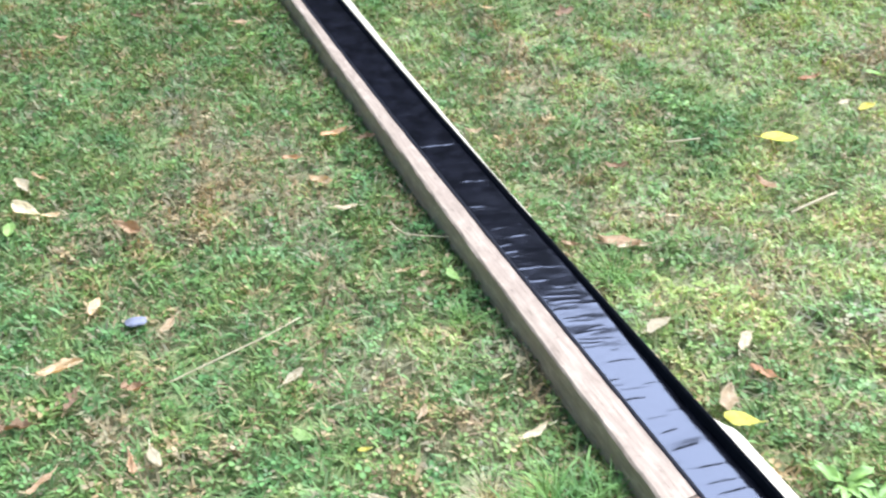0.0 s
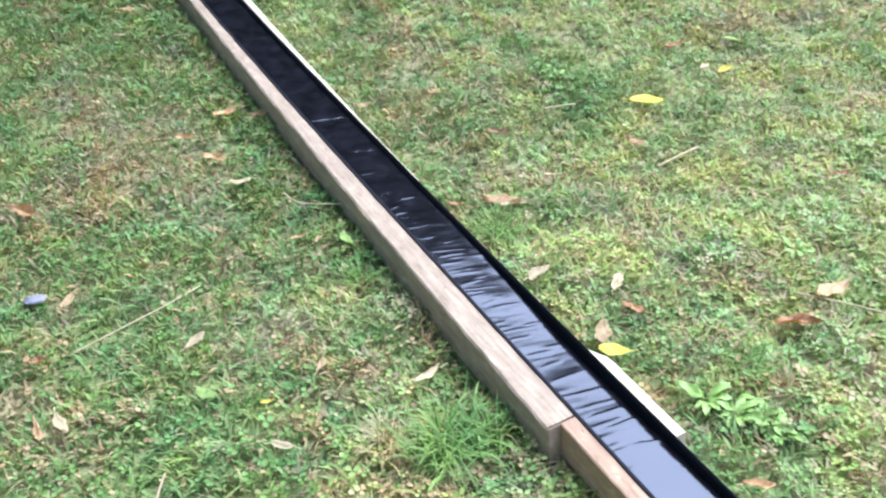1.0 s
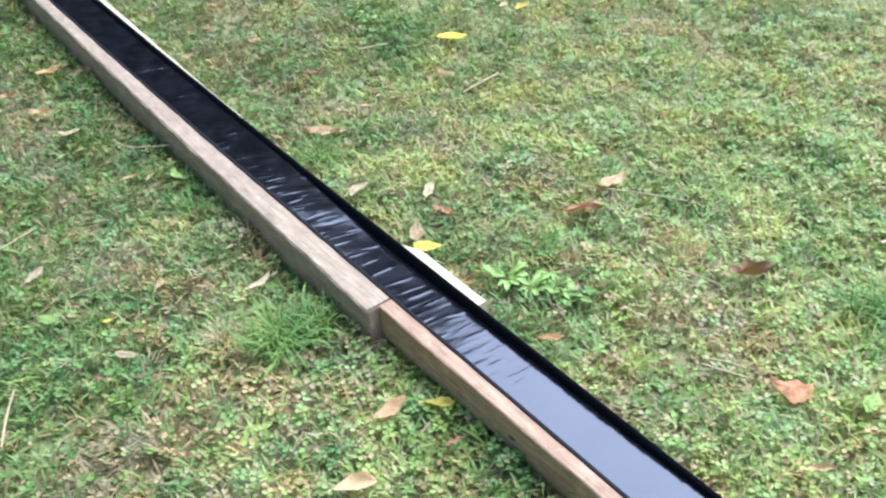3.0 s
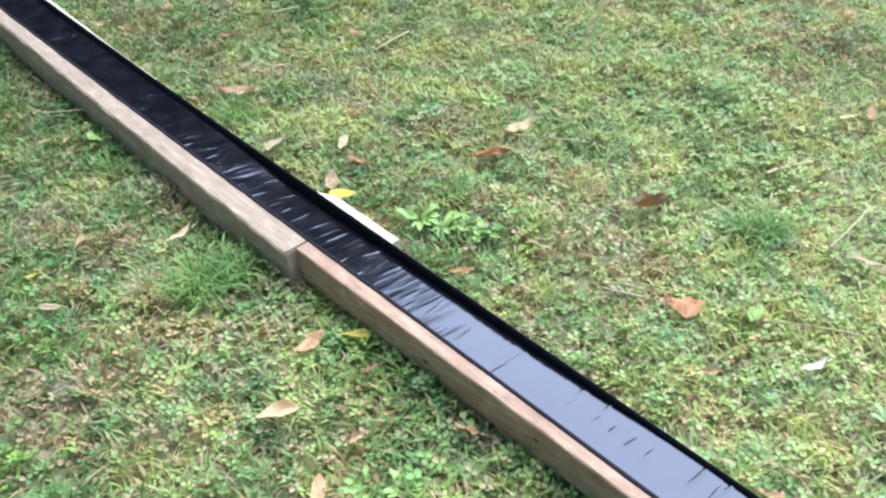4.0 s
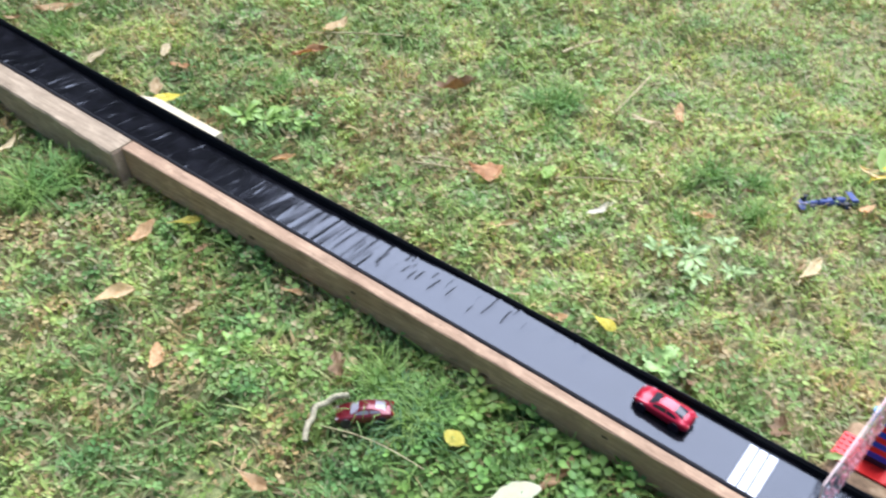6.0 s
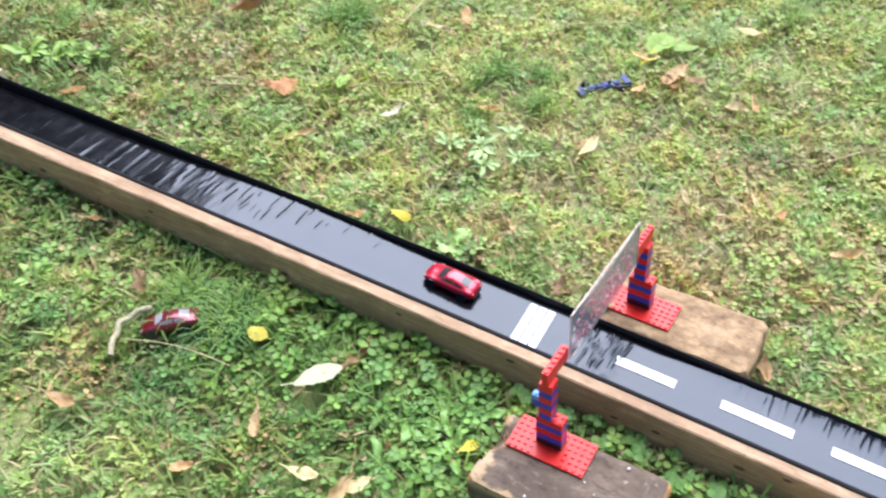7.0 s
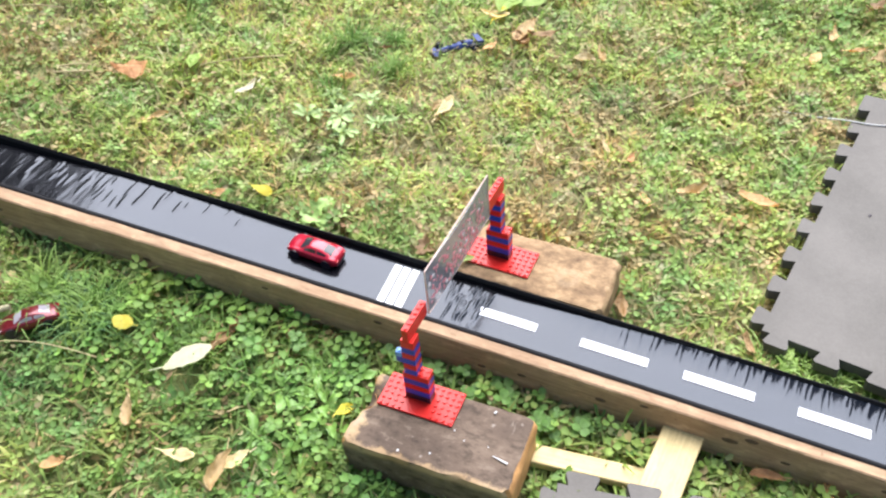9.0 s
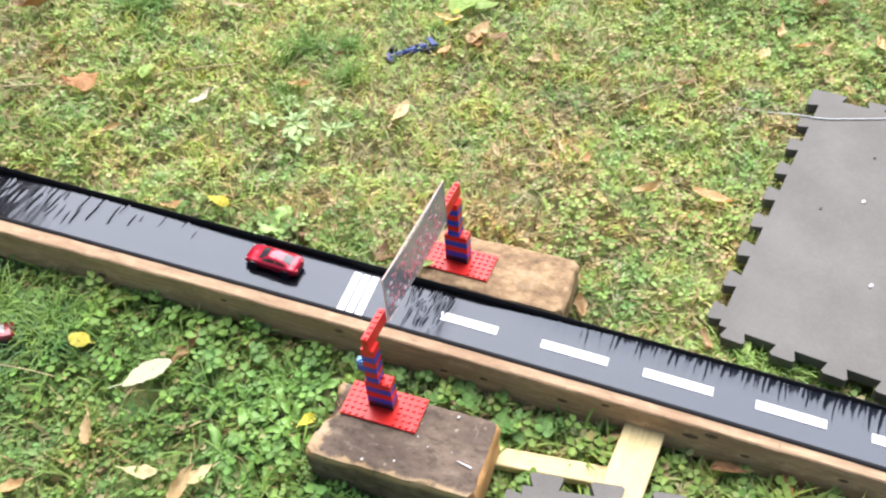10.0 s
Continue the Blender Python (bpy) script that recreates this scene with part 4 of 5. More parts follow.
for v in bm.verts:
    v.co.y *= 0.4 + 0.6 * (v.co.x > 0)
scrape = part("paint_streak", bm, M_PLASTER)
scrape.matrix_world = Matrix.Translation((0.6367, -0.46, 0.0706)) @ pose(0, 0, 0, 0, 1.5, -76)
tagged(scrape, "white paint streak on the weathered block", "paint fleck", "paint flecks on the block")


# ---------------------------------------------------------------- toy cars
# stations of a coupe from tail to nose: x, half width, belt height, top height, half width of the glasshouse
COUPE = ((-0.5, 0.33, 0.0098, 0.0101, 0.2), (-0.488, 0.42, 0.0122, 0.0127, 0.26), (-0.45, 0.465, 0.0138, 0.0146, 0.3), (-0.38, 0.49, 0.0144, 0.0153, 0.33), (-0.29, 0.5, 0.0145, 0.0172, 0.335), (-0.19, 0.5, 0.0144, 0.019, 0.33), (-0.1, 0.5, 0.0142, 0.0198, 0.325), (0.0, 0.498, 0.014, 0.0199, 0.325), (0.07, 0.497, 0.0138, 0.0192, 0.33), (0.15, 0.497, 0.0136, 0.0168, 0.345), (0.23, 0.497, 0.0133, 0.0142, 0.36), (0.33, 0.49, 0.0126, 0.0134, 0.35), (0.41, 0.47, 0.0114, 0.0121, 0.32), (0.465, 0.43, 0.0098, 0.0103, 0.27), (0.492, 0.37, 0.0082, 0.0085, 0.22), (0.5, 0.3, 0.0068, 0.007, 0.16))


def toy_car(m, paint, window, label):
    """A die-cast coupe, 77 mm long once at true size: x forwards, z up from the wheels' foot."""
    car = empty("toy_car", m, label, "toy car", "toy cars")
    Lc, Wc = 0.0645, 0.0268
    rows = []
    for x, w, belt, top, glass in COUPE:
        w, g = w * Wc, glass * Wc
        low = 0.0034 + 0.0022 * max(0.0, abs(x) - 0.4) * 10
        half = [(w * 0.84, low), (w * 0.97, low + 0.0012), (w, (low + belt) / 2), (w * 0.985, belt - 0.0018), (w * 0.93, belt - 0.0003), (g + (w * 0.9 - g) * 0.55, belt + 0.0002), (g, top - 0.0007 - (top - belt) * 0.12), (g * 0.72, top - 0.0001), (g * 0.3, top + 0.0003)]
        rows.append([Vector((x * Lc, y, z)) for y, z in half] + [Vector((x * Lc, -y, z)) for y, z in half[::-1]])
    part("body", loft(rows), paint, car, smooth=50)

    def pane(name, i0, i1, j0, j1, trim):
        """A pane over part of the skin: stations i0 to i1, points j0 to j1 across, drawn in by trim and a hair proud."""
        grid = [[rows[i][j] for j in range(j0, j1 + 1)] for i in range(i0, i1 + 1)]
        mid = sum((p for r in grid for p in r), Vector()) / (len(grid) * len(grid[0]))
        out = (grid[-1][0] - grid[0][0]).cross(grid[0][-1] - grid[0][0]).normalized()
        out = out if out.dot(mid - Vector((mid.x * 0.6, 0, 0.01))) > 0 else -out
        shell = lambda lift: [[mid + (p - mid) * trim + out * lift for p in r] for r in grid]
        bm = bmesh.new()
        sheets = [[[bm.verts.new(p) for p in r] for r in shell(lift)] for lift in (0.0003, -0.0002)]
        for sheet in sheets:
            for r, q in zip(sheet, sheet[1:]):
                for k in range(len(r) - 1):
                    bm.faces.new((r[k], r[k + 1], q[k + 1], q[k]))
        rim = lambda sheet: sheet[0] + [r[-1] for r in sheet[1:]] + sheet[-1][-2::-1] + [r[0] for r in sheet[-2:0:-1]]
        u, v = rim(sheets[0]), rim(sheets[1])
        for k in range(len(u)):
            bm.faces.new((u[k], u[(k + 1) % len(u)], v[(k + 1) % len(u)], v[k]))
        part(name, bm, window, car, smooth=50)
    pane("windscreen", 8, 10, 6, 11, 0.9)
    pane("rear_window", 3, 5, 6, 11, 0.86)
    for j in (5, 11):
        pane("side_window", 4, 6, j, j + 1, 0.88)
        pane("side_window", 6, 9, j, j + 1, 0.88)
    part("underbody", box(bmesh.new(), -0.43 * Lc, 0.42 * Lc, -0.4 * Wc, 0.4 * Wc, 0.002, 0.0046, 0.0006), M_DARK, car)
    for sx in (-0.492, 0.489):
        part("bumper", box(bmesh.new(), sx * Lc - 0.001, sx * Lc + 0.001, -0.34 * Wc, 0.34 * Wc, 0.0034, 0.0062, 0.0006), M_DARK, car, "dark plastic bumper")
    for sx in (-0.3, 0.31):
        for sy in (-1, 1):
            arch = tube(bmesh.new(), 0.0061, -0.001, 0.0, 20)
            part("wheel_arch", arch, M_DARK, car, m=pose(sx * Lc, sy * 0.01335, 0.0054, 90 * sy, 0, 0))
            t = tube(bmesh.new(), 0.0053, -0.0022, 0.0022, 20)
            bmesh.ops.bevel(t, geom=[e for e in t.edges if abs(e.verts[0].co.z - e.verts[1].co.z) < 1e-6], offset=0.0006, segments=1, affect="EDGES")
            tyre = part("wheel", t, M_TYRE, car, m=pose(sx * Lc, sy * 0.0116, 0.0053, 90, 0, 0), smooth=35)
            rim = tube(bmesh.new(), 0.0034, -0.0024, 0.0024, 14)
            part("rim", rim, M_RIM, tyre, "silver wheel rim")
            for k in range(5):
                part("spoke", box(bmesh.new(), 0.0008, 0.0032, -0.0004, 0.0004, -0.0026, 0.0026, 0.0001, m=pose(0, 0, 0, 0, 0, 72 * k)), M_RIM, tyre)
    for sy in (-1, 1):
        lamp = box(bmesh.new(), -0.0014, 0.0014, -0.0021, 0.0021, -0.0007, 0.0007, 0.0004)
        part("headlight", lamp, M_LAMP, car, m=pose(0.462 * Lc, sy * 0.0095, 0.0096, 0, 30, sy * -28))
        part("tail_light", box(bmesh.new(), -0.0008, 0.0008, -0.0022, 0.0022, -0.001, 0.001, 0.0004), M_TAIL, car, m=pose(-0.491 * Lc, sy * 0.0082, 0.0113, 0, -12, sy * 16))
    return car


toy_car(on_track(-0.1545, 0.0469, -0.0083) @ pose(0, 0, 0, 0, 0, 177), M_CAR_RED, M_GLASS, "shiny red die-cast toy coupe stopped before the finish line")
toy_car(on_lawn(0.3955, 0.0236, 157.0, 0.003) @ pose(0, 0, 0, 13, 3, 0), M_CAR_MAROON, M_WINDOW_GLARE, "maroon die-cast toy coupe stranded in the grass")


def toy_racer(m):
    """A little open-wheeled racing car, 80 mm long."""
    car = empty("toy_racer", m, "blue open-wheel toy racing car in the grass", "toy car", "toy cars")
    st = [(-0.036, 0.005, 0.008, 0.013), (-0.02, 0.0085, 0.004, 0.017), (-0.004, 0.009, 0.004, 0.014), (0.012, 0.0055, 0.004, 0.0115), (0.03, 0.003, 0.004, 0.008), (0.04, 0.002, 0.004, 0.006)]
    part("body", loft([[(x, w, a), (x, w, (a + b) / 2), (x, w * 0.55, b), (x, -w * 0.55, b), (x, -w, (a + b) / 2), (x, -w, a)] for x, w, a, b in st]), M_RACER, car, smooth=40)
    part("front_wing", box(bmesh.new(), 0.033, 0.044, -0.018, 0.018, 0.003, 0.0048, 0.0006), M_RACER, car)
    part("rear_wing", box(bmesh.new(), -0.044, -0.034, -0.0155, 0.0155, 0.0185, 0.0205, 0.0006), M_RACER, car)
    for sy in (-1, 1):
        part("wing_plate", box(bmesh.new(), -0.045, -0.033, sy * 0.0155 - 0.0006, sy * 0.0155 + 0.0006, 0.008, 0.0215, 0.0003), M_RACER, car)
        for sx, r in ((-0.027, 0.0075), (0.026, 0.0068)):
            w = part("wheel", tube(bmesh.new(), r, -0.004, 0.004, 18, m=None), M_TYRE, car, m=pose(sx, sy * 0.0155, r, 90, 0, 0), smooth=35)
            part("rim", tube(bmesh.new(), r * 0.5, -0.0044, 0.0044, 12), M_RACER, w)
    part("driver_hoop", box(bmesh.new(), -0.013, -0.009, -0.003, 0.003, 0.013, 0.0205, 0.001), M_DARK, car)


toy_racer(on_lawn(1.108, 0.09, 157.0, -0.009) @ pose(0, 0, 0, 10, 0, 0) @ Matrix.Diagonal((0.9, 0.85, 0.62, 1)))


# ---------------------------------------------------------------- fallen leaves, twigs, straw
LEAF_RNG = random.Random(21)


def fallen_leaf(x, y, turn, length, kind, ratio=0.0, crumple=None):
    rng = LEAF_RNG
    dry = kind in ("orange", "brown", "red", "tan")
    width = length * (rng.uniform(0.24, 0.45) if kind not in ("yellow", "cream", "lime") else rng.uniform(0.42, 0.6))
    if kind == "cream":
        dry, width = False, length * 0.44
    width = length * ratio if ratio else width
    bm = leaf_mesh(length * 1.04, width, rng.uniform(0.05, 0.16) if dry else rng.uniform(0.0, 0.06), 0.04 if kind == "cream" else rng.uniform(0.1, 0.5) * rng.choice((1, 1, -0.5)), rng, 0.03 if dry else 0.012, 0.4 if kind == "brown" else 0.3 if kind == "red" and ratio > 0.7 else 0.0, crumple if crumple is not None else rng.uniform(0.6, 1.2) if dry else {"pale": 0.7, "white": 0.6, "lime": 0.4}.get(kind, 0.3))
    bmesh.ops.solidify(bm, geom=list(bm.faces), thickness=0.0004)
    tube(bm, 0.0006, 0, length * 0.28, 5, 0.0004, m=pose(length * 0.5, 0, 0.0005, 0, 80, rng.uniform(-30, 30)))
    ob = part("fallen_leaf", bm, LEAF[kind], smooth=60)
    flat = 0.2 if crumple == 0.0 else 1.0
    ob.matrix_world = on_lawn(x, y, turn + rng.choice((0, 180)), 0.024 if crumple == 0.0 else 0.011) @ pose(0, 0, 0, rng.uniform(-14, 14) * flat, rng.uniform(-8, 8) * flat, 0)
    tagged(ob, LEAF_LABEL[kind], "leaf", "fallen leaves")


fallen_leaf(-0.511, 0.731, 33, 0.055, "tan")
fallen_leaf(-0.475, 0.680, 86, 0.039, "brown")
fallen_leaf(-0.464, 0.561, 65, 0.036, "orange")
fallen_leaf(-0.402, 0.7, 2, 0.03, "brown", 0.5, 1.6)
fallen_leaf(-0.529, 0.637, 10, 0.045, "brown", 0.4, 1.4)
fallen_leaf(-0.391, 0.809, 83, 0.035, "tan")
fallen_leaf(-0.512, 1.002, -23, 0.050, "orange")
fallen_leaf(-0.698, 1.040, -27, 0.057, "pale")
fallen_leaf(-0.648, 1.030, 9, 0.030, "tan")
fallen_leaf(-0.702, 0.995, 108, 0.036, "lime")
fallen_leaf(-0.728, 1.105, -42, 0.049, "pale")
fallen_leaf(-0.709, 1.125, -23, 0.032, "tan")
fallen_leaf(-0.510, 0.839, 92, 0.036, "tan")
fallen_leaf(-0.238, 1.255, 22, 0.045, "orange")
fallen_leaf(-0.182, 1.245, 18, 0.031, "brown")
fallen_leaf(-0.297, 1.184, 14, 0.033, "orange")
fallen_leaf(-0.186, 1.062, 14, 0.037, "pale")
fallen_leaf(-0.235, 1.124, -14, 0.041, "tan")
fallen_leaf(-0.015, 0.918, -61, 0.035, "lime")
fallen_leaf(-0.084, 0.923, 23, 0.023, "tan")
fallen_leaf(-0.203, 0.726, 48, 0.032, "pale")
fallen_leaf(-0.035, 0.674, 70, 0.024, "tan")
fallen_leaf(-0.175, 0.638, -25, 0.029, "lime")
fallen_leaf(-0.098, 0.620, 14, 0.014, "yellow")
fallen_leaf(0.098, 0.650, 37, 0.042, "pale")
fallen_leaf(-0.343, 0.603, -53, 0.032, "pale")
fallen_leaf(-0.366, 0.591, -63, 0.034, "orange")
fallen_leaf(-0.494, 1.629, 17, 0.032, "orange")
fallen_leaf(-0.715, 1.646, -7, 0.031, "brown")
fallen_leaf(-0.487, 1.530, 1, 0.018, "pale")
fallen_leaf(0.002, 1.268, 10, 0.031, "tan")
fallen_leaf(-0.845, 1.560, -21, 0.035, "orange")
fallen_leaf(-0.601, 1.695, 1, 0.037, "pale")
fallen_leaf(0.498, 1.258, 8, 0.06, "yellow", 0.58, 0.15)
fallen_leaf(0.589, 1.448, 26, 0.045, "red")
fallen_leaf(0.662, 1.352, 36, 0.039, "yellow")
fallen_leaf(0.708, 1.465, -42, 0.032, "lime")
fallen_leaf(0.454, 1.132, -47, 0.038, "orange")
fallen_leaf(0.221, 0.993, -5, 0.06, "orange", 0.34, 0.7)
fallen_leaf(0.242, 0.983, 4, 0.045, "pale", 0.3, 0.6)
fallen_leaf(0.152, 0.985, -14, 0.028, "orange")
fallen_leaf(0.255, 0.829, 47, 0.042, "pale", 0.5, 0.5)
fallen_leaf(0.335, 0.678, -14, 0.038, "yellow")
fallen_leaf(0.361, 0.803, 60, 0.038, "pale", 0.42)
fallen_leaf(0.304, 1.053, -15, 0.021, "pale")
fallen_leaf(0.326, 1.678, -38, 0.028, "orange")
fallen_leaf(0.162, 1.678, 37, 0.047, "brown")
fallen_leaf(0.007, 1.697, 2, 0.030, "tan")
fallen_leaf(-0.055, 0.915, 54, 0.017, "tan")
fallen_leaf(0.231, 1.171, 10, 0.036, "brown")
fallen_leaf(0.629, 1.369, 41, 0.028, "pale")
fallen_leaf(0.236, 0.404, 26, 0.044, "orange", 0.42, 0.5)
fallen_leaf(0.294, 0.400, -12, 0.034, "yellow")
fallen_leaf(0.382, 0.225, -43, 0.031, "orange")
fallen_leaf(0.182, 0.311, 8, 0.046, "tan", 0.42, 0.4)
fallen_leaf(0.207, 0.194, 66, 0.038, "orange")
fallen_leaf(0.392, 0.097, -97, 0.038, "brown")
fallen_leaf(0.299, 0.342, 27, 0.022, "brown")
fallen_leaf(0.260, 0.251, 31, 0.024, "tan")
fallen_leaf(0.452, 0.470, -10, 0.033, "orange")
fallen_leaf(0.782, 0.292, 33, 0.033, "lime")
fallen_leaf(0.755, 0.533, -10, 0.064, "brown", 0.35, 1.6)
fallen_leaf(1.032, 0.328, -121, 0.050, "orange")
fallen_leaf(1.292, 0.679, 12, 0.056, "tan")
fallen_leaf(1.212, 0.645, 60, 0.05, "orange", 0.3)
fallen_leaf(1.170, 0.650, -1, 0.032, "pale")
fallen_leaf(0.576, 0.714, -0, 0.058, "red")
fallen_leaf(0.375, 0.751, -36, 0.034, "red")
fallen_leaf(0.324, 0.709, 75, 0.038, "tan", 0.55, 0.6)
fallen_leaf(0.752, 1.029, 4, 0.034, "brown")
fallen_leaf(-0.070, 0.555, -17, 0.029, "pale")
fallen_leaf(0.640, 0.769, 27, 0.059, "tan")
fallen_leaf(0.703, 0.331, -28, 0.048, "red", 0.6, 1.5)
fallen_leaf(0.804, 0.195, 9, 0.039, "white")
fallen_leaf(0.923, 0.127, -50, 0.032, "orange")
fallen_leaf(0.983, -0.015, 17, 0.052, "pale", 0.28)
fallen_leaf(1.194, 0.095, -60, 0.045, "pale")
fallen_leaf(1.197, 0.034, 9, 0.055, "tan", 0.45)
fallen_leaf(1.178, 0.022, 70, 0.04, "brown", 0.5)
fallen_leaf(1.212, 0.012, -40, 0.046, "brown", 0.4)
fallen_leaf(1.077, -0.162, -118, 0.029, "orange")
fallen_leaf(1.326, -0.255, -17, 0.035, "brown")
fallen_leaf(1.088, -0.212, 60, 0.03, "pale", 0.26)
fallen_leaf(1.095, -0.251, 21, 0.024, "red")
fallen_leaf(1.023, -0.154, 62, 0.033, "pale", 0.24)
fallen_leaf(1.104, -0.344, -26, 0.043, "tan")
fallen_leaf(1.151, -0.411, -82, 0.051, "orange")
fallen_leaf(1.048, -0.314, -120, 0.031, "tan")
fallen_leaf(0.675, 0.223, -3, 0.036, "tan")
fallen_leaf(0.704, 0.022, -63, 0.027, "yellow")
fallen_leaf(0.655, 0.056, -43, 0.028, "orange")
fallen_leaf(0.633, 0.106, -28, 0.022, "pale")
fallen_leaf(0.493, -0.136, -9, 0.052, "cream", 0.44, 0.0)
fallen_leaf(0.467, -0.053, -66, 0.024, "yellow", 0.85, 0.0)
fallen_leaf(0.415, -0.145, 54, 0.033, "tan", 0.44)
fallen_leaf(0.427, -0.218, -53, 0.033, "pale", 0.45)
fallen_leaf(0.445, -0.257, 25, 0.042, "tan", 0.42)
fallen_leaf(0.464, -0.262, -10, 0.03, "pale", 0.6)
fallen_leaf(0.332, -0.147, -21, 0.024, "orange", 0.6)
fallen_leaf(0.540, -0.132, 12, 0.040, "brown")
fallen_leaf(0.977, 0.337, -58, 0.045, "pale")
fallen_leaf(0.955, -0.528, -126, 0.028, "orange")
fallen_leaf(0.893, -0.398, -134, 0.032, "orange")
fallen_leaf(0.579, -0.290, -16, 0.020, "yellow")
fallen_leaf(0.782, -0.525, -25, 0.021, "tan")
fallen_leaf(0.836, -0.628, -57, 0.033, "red")
fallen_leaf(1.542, -0.288, 24, 0.048, "tan")
fallen_leaf(1.540, -0.363, -5, 0.038, "tan")
fallen_leaf(1.658, -0.293, -7, 0.040, "brown")
fallen_leaf(1.614, -0.414, -143, 0.041, "tan")
fallen_leaf(0.910, -0.543, -34, 0.013, "lime")
fallen_leaf(0.973, -0.005, 17, 0.021, "tan")
fallen_leaf(1.011, 0.141, -34, 0.020, "brown")
fallen_leaf(0.861, -0.680, -137, 0.027, "orange")
fallen_leaf(1.463, -0.301, 15, 0.04, "tan", 0.4)
fallen_leaf(1.527, -0.33, -50, 0.035, "orange", 0.35)
fallen_leaf(1.212, -0.07, -30, 0.034, "pale", 0.6, 0.9)
fallen_leaf(1.24, -0.082, 50, 0.036, "tan", 0.3)
fallen_leaf(1.128, 0.043, 5, 0.034, "orange", 0.35)
fallen_leaf(1.234, 0.103, 20, 0.07, "lime", 0.6, 0.3)
fallen_leaf(1.262, 0.085, -30, 0.05, "lime", 0.5, 0.4)
fallen_leaf(1.198, 0.088, 5, 0.038, "yellow", 0.5)
fallen_leaf(1.382, 0.054, -38, 0.045, "pale", 0.35)
fallen_leaf(0.788, -0.184, 30, 0.028, "brown", 0.6, 1.3)
fallen_leaf(0.978, -0.557, 60, 0.03, "lime", 0.75, 0.2)
fallen_leaf(0.261, -0.006, -60, 0.036, "orange", 0.42)
fallen_leaf(0.551, -0.134, 30, 0.042, "brown", 0.25, 1.2)


def twig(points, r, mat, label, name="twig"):
    c = bpy.data.curves.new(name, "CURVE")
    c.dimensions, c.bevel_depth, c.bevel_resolution = "3D", r, 2
    s = c.splines.new("NURBS")
    s.points.add(len(points) - 1)
    for q, (x, y, dz) in zip(s.points, points):
        q.co = (x, y, float(lawn(x, y)) + dz, 1)
    s.use_endpoint_u, s.order_u = True, 3
    c.materials.append(mat)
    tagged(new(name, c), label, "twig", "twigs on the lawn")


twig([(0.388, 0.045, 0.019), (0.374, 0.053, 0.018), (0.362, 0.05, 0.013), (0.349, 0.05, 0.017), (0.342, 0.038, 0.012), (0.334, 0.034, 0.014), (0.325, 0.018, 0.01)], 0.0034, M_LICHEN, "pale crumbling lichen-covered twig beside the toy car")
twig([(0.346, 0.024, 0.016), (0.373, -0.004, 0.024), (0.405, -0.04, 0.02), (0.425, -0.068, 0.012)], 0.0006, M_TWIG, "thin dry stalk in front of the toy car")
twig([(-0.36, 0.713, 0.008), (-0.278, 0.767, 0.014), (-0.25, 0.79, 0.012), (-0.215, 0.829, 0.008)], 0.0011, M_TWIG, "long thin straw-coloured stalk on the lawn")
twig([(-0.115, 1.025, 0.012), (-0.1, 1.0, 0.015), (-0.078, 0.991, 0.014), (-0.019, 0.995, 0.01)], 0.001, M_TWIG, "bent pale grass stalk on the lawn")
twig([(0.477, 1.065, 0.008), (0.52, 1.09, 0.012), (0.554, 1.114, 0.009)], 0.002, M_TWIG, "short tan twig lying on the lawn")
twig([(-0.204, 0.442, 0.008), (-0.203, 0.48, 0.016), (-0.2, 0.521, 0.012)], 0.0014, M_TWIG, "pale dry grass stalk on the lawn")
twig([(0.786, 0.28, 0.008), (0.84, 0.25, 0.014), (0.889, 0.222, 0.008)], 0.001, M_TWIG, "thin brown stalk of a fallen leaf")
twig([(0.62, 0.393, 0.008), (0.663, 0.359, 0.01)], 0.0013, M_TWIG, "straight pale straw on the lawn")
twig([(0.962, 0.552, 0.008), (1.0, 0.557, 0.012), (1.041, 0.554, 0.009)], 0.003, M_TWIG, "short pale stick on the lawn")
twig([(1.128, 0.233, 0.01), (1.19, 0.21, 0.014), (1.255, 0.169, 0.008)], 0.001, M_TWIG, "thin pale straw on the lawn")
twig([(0.319, 1.244, 0.008), (0.374, 1.252, 0.01)], 0.0016, M_TWIG, "short straw-coloured stick on the lawn")
twig([(1.2, -0.212, 0.008), (1.27, -0.23, 0.014), (1.341, -0.247, 0.008)], 0.0009, M_TWIG, "long thin dry stalk near the mat")
twig([(0.591, 0.768, 0.009), (0.670, 0.729, 0.015), (0.738, 0.698, 0.009)], 0.0012, M_TWIG, "long pale dry grass stalk on the lawn")
twig([(0.647, 0.567, 0.009), (0.682, 0.538, 0.015), (0.705, 0.516, 0.009)], 0.001, M_TWIG, "thin dry grass stalk on the lawn")
twig([(0.632, 0.398, 0.009), (0.656, 0.381, 0.015), (0.669, 0.373, 0.009)], 0.0012, M_TWIG, "short pale dry stalk on the lawn")
twig([(1.055, 0.435, 0.009), (1.009, 0.402, 0.015), (0.950, 0.376, 0.009)], 0.0014, M_TWIG, "pale green curved grass stalk on the lawn")


# ---------------------------------------------------------------- grass, clover, weeds
NRNG = np.random.default_rng(11)


def across_track(x, y):
    return (x - track_x(y)) * 0.885


def inside(x, y, m, x0, x1, y0, y1):
    inv = m.inverted()
    u = inv[0][0] * x + inv[0][1] * y + inv[0][3]
    v = inv[1][0] * x + inv[1][1] * y + inv[1][3]
    return (u > x0) & (u < x1) & (v > y0) & (v < y1)


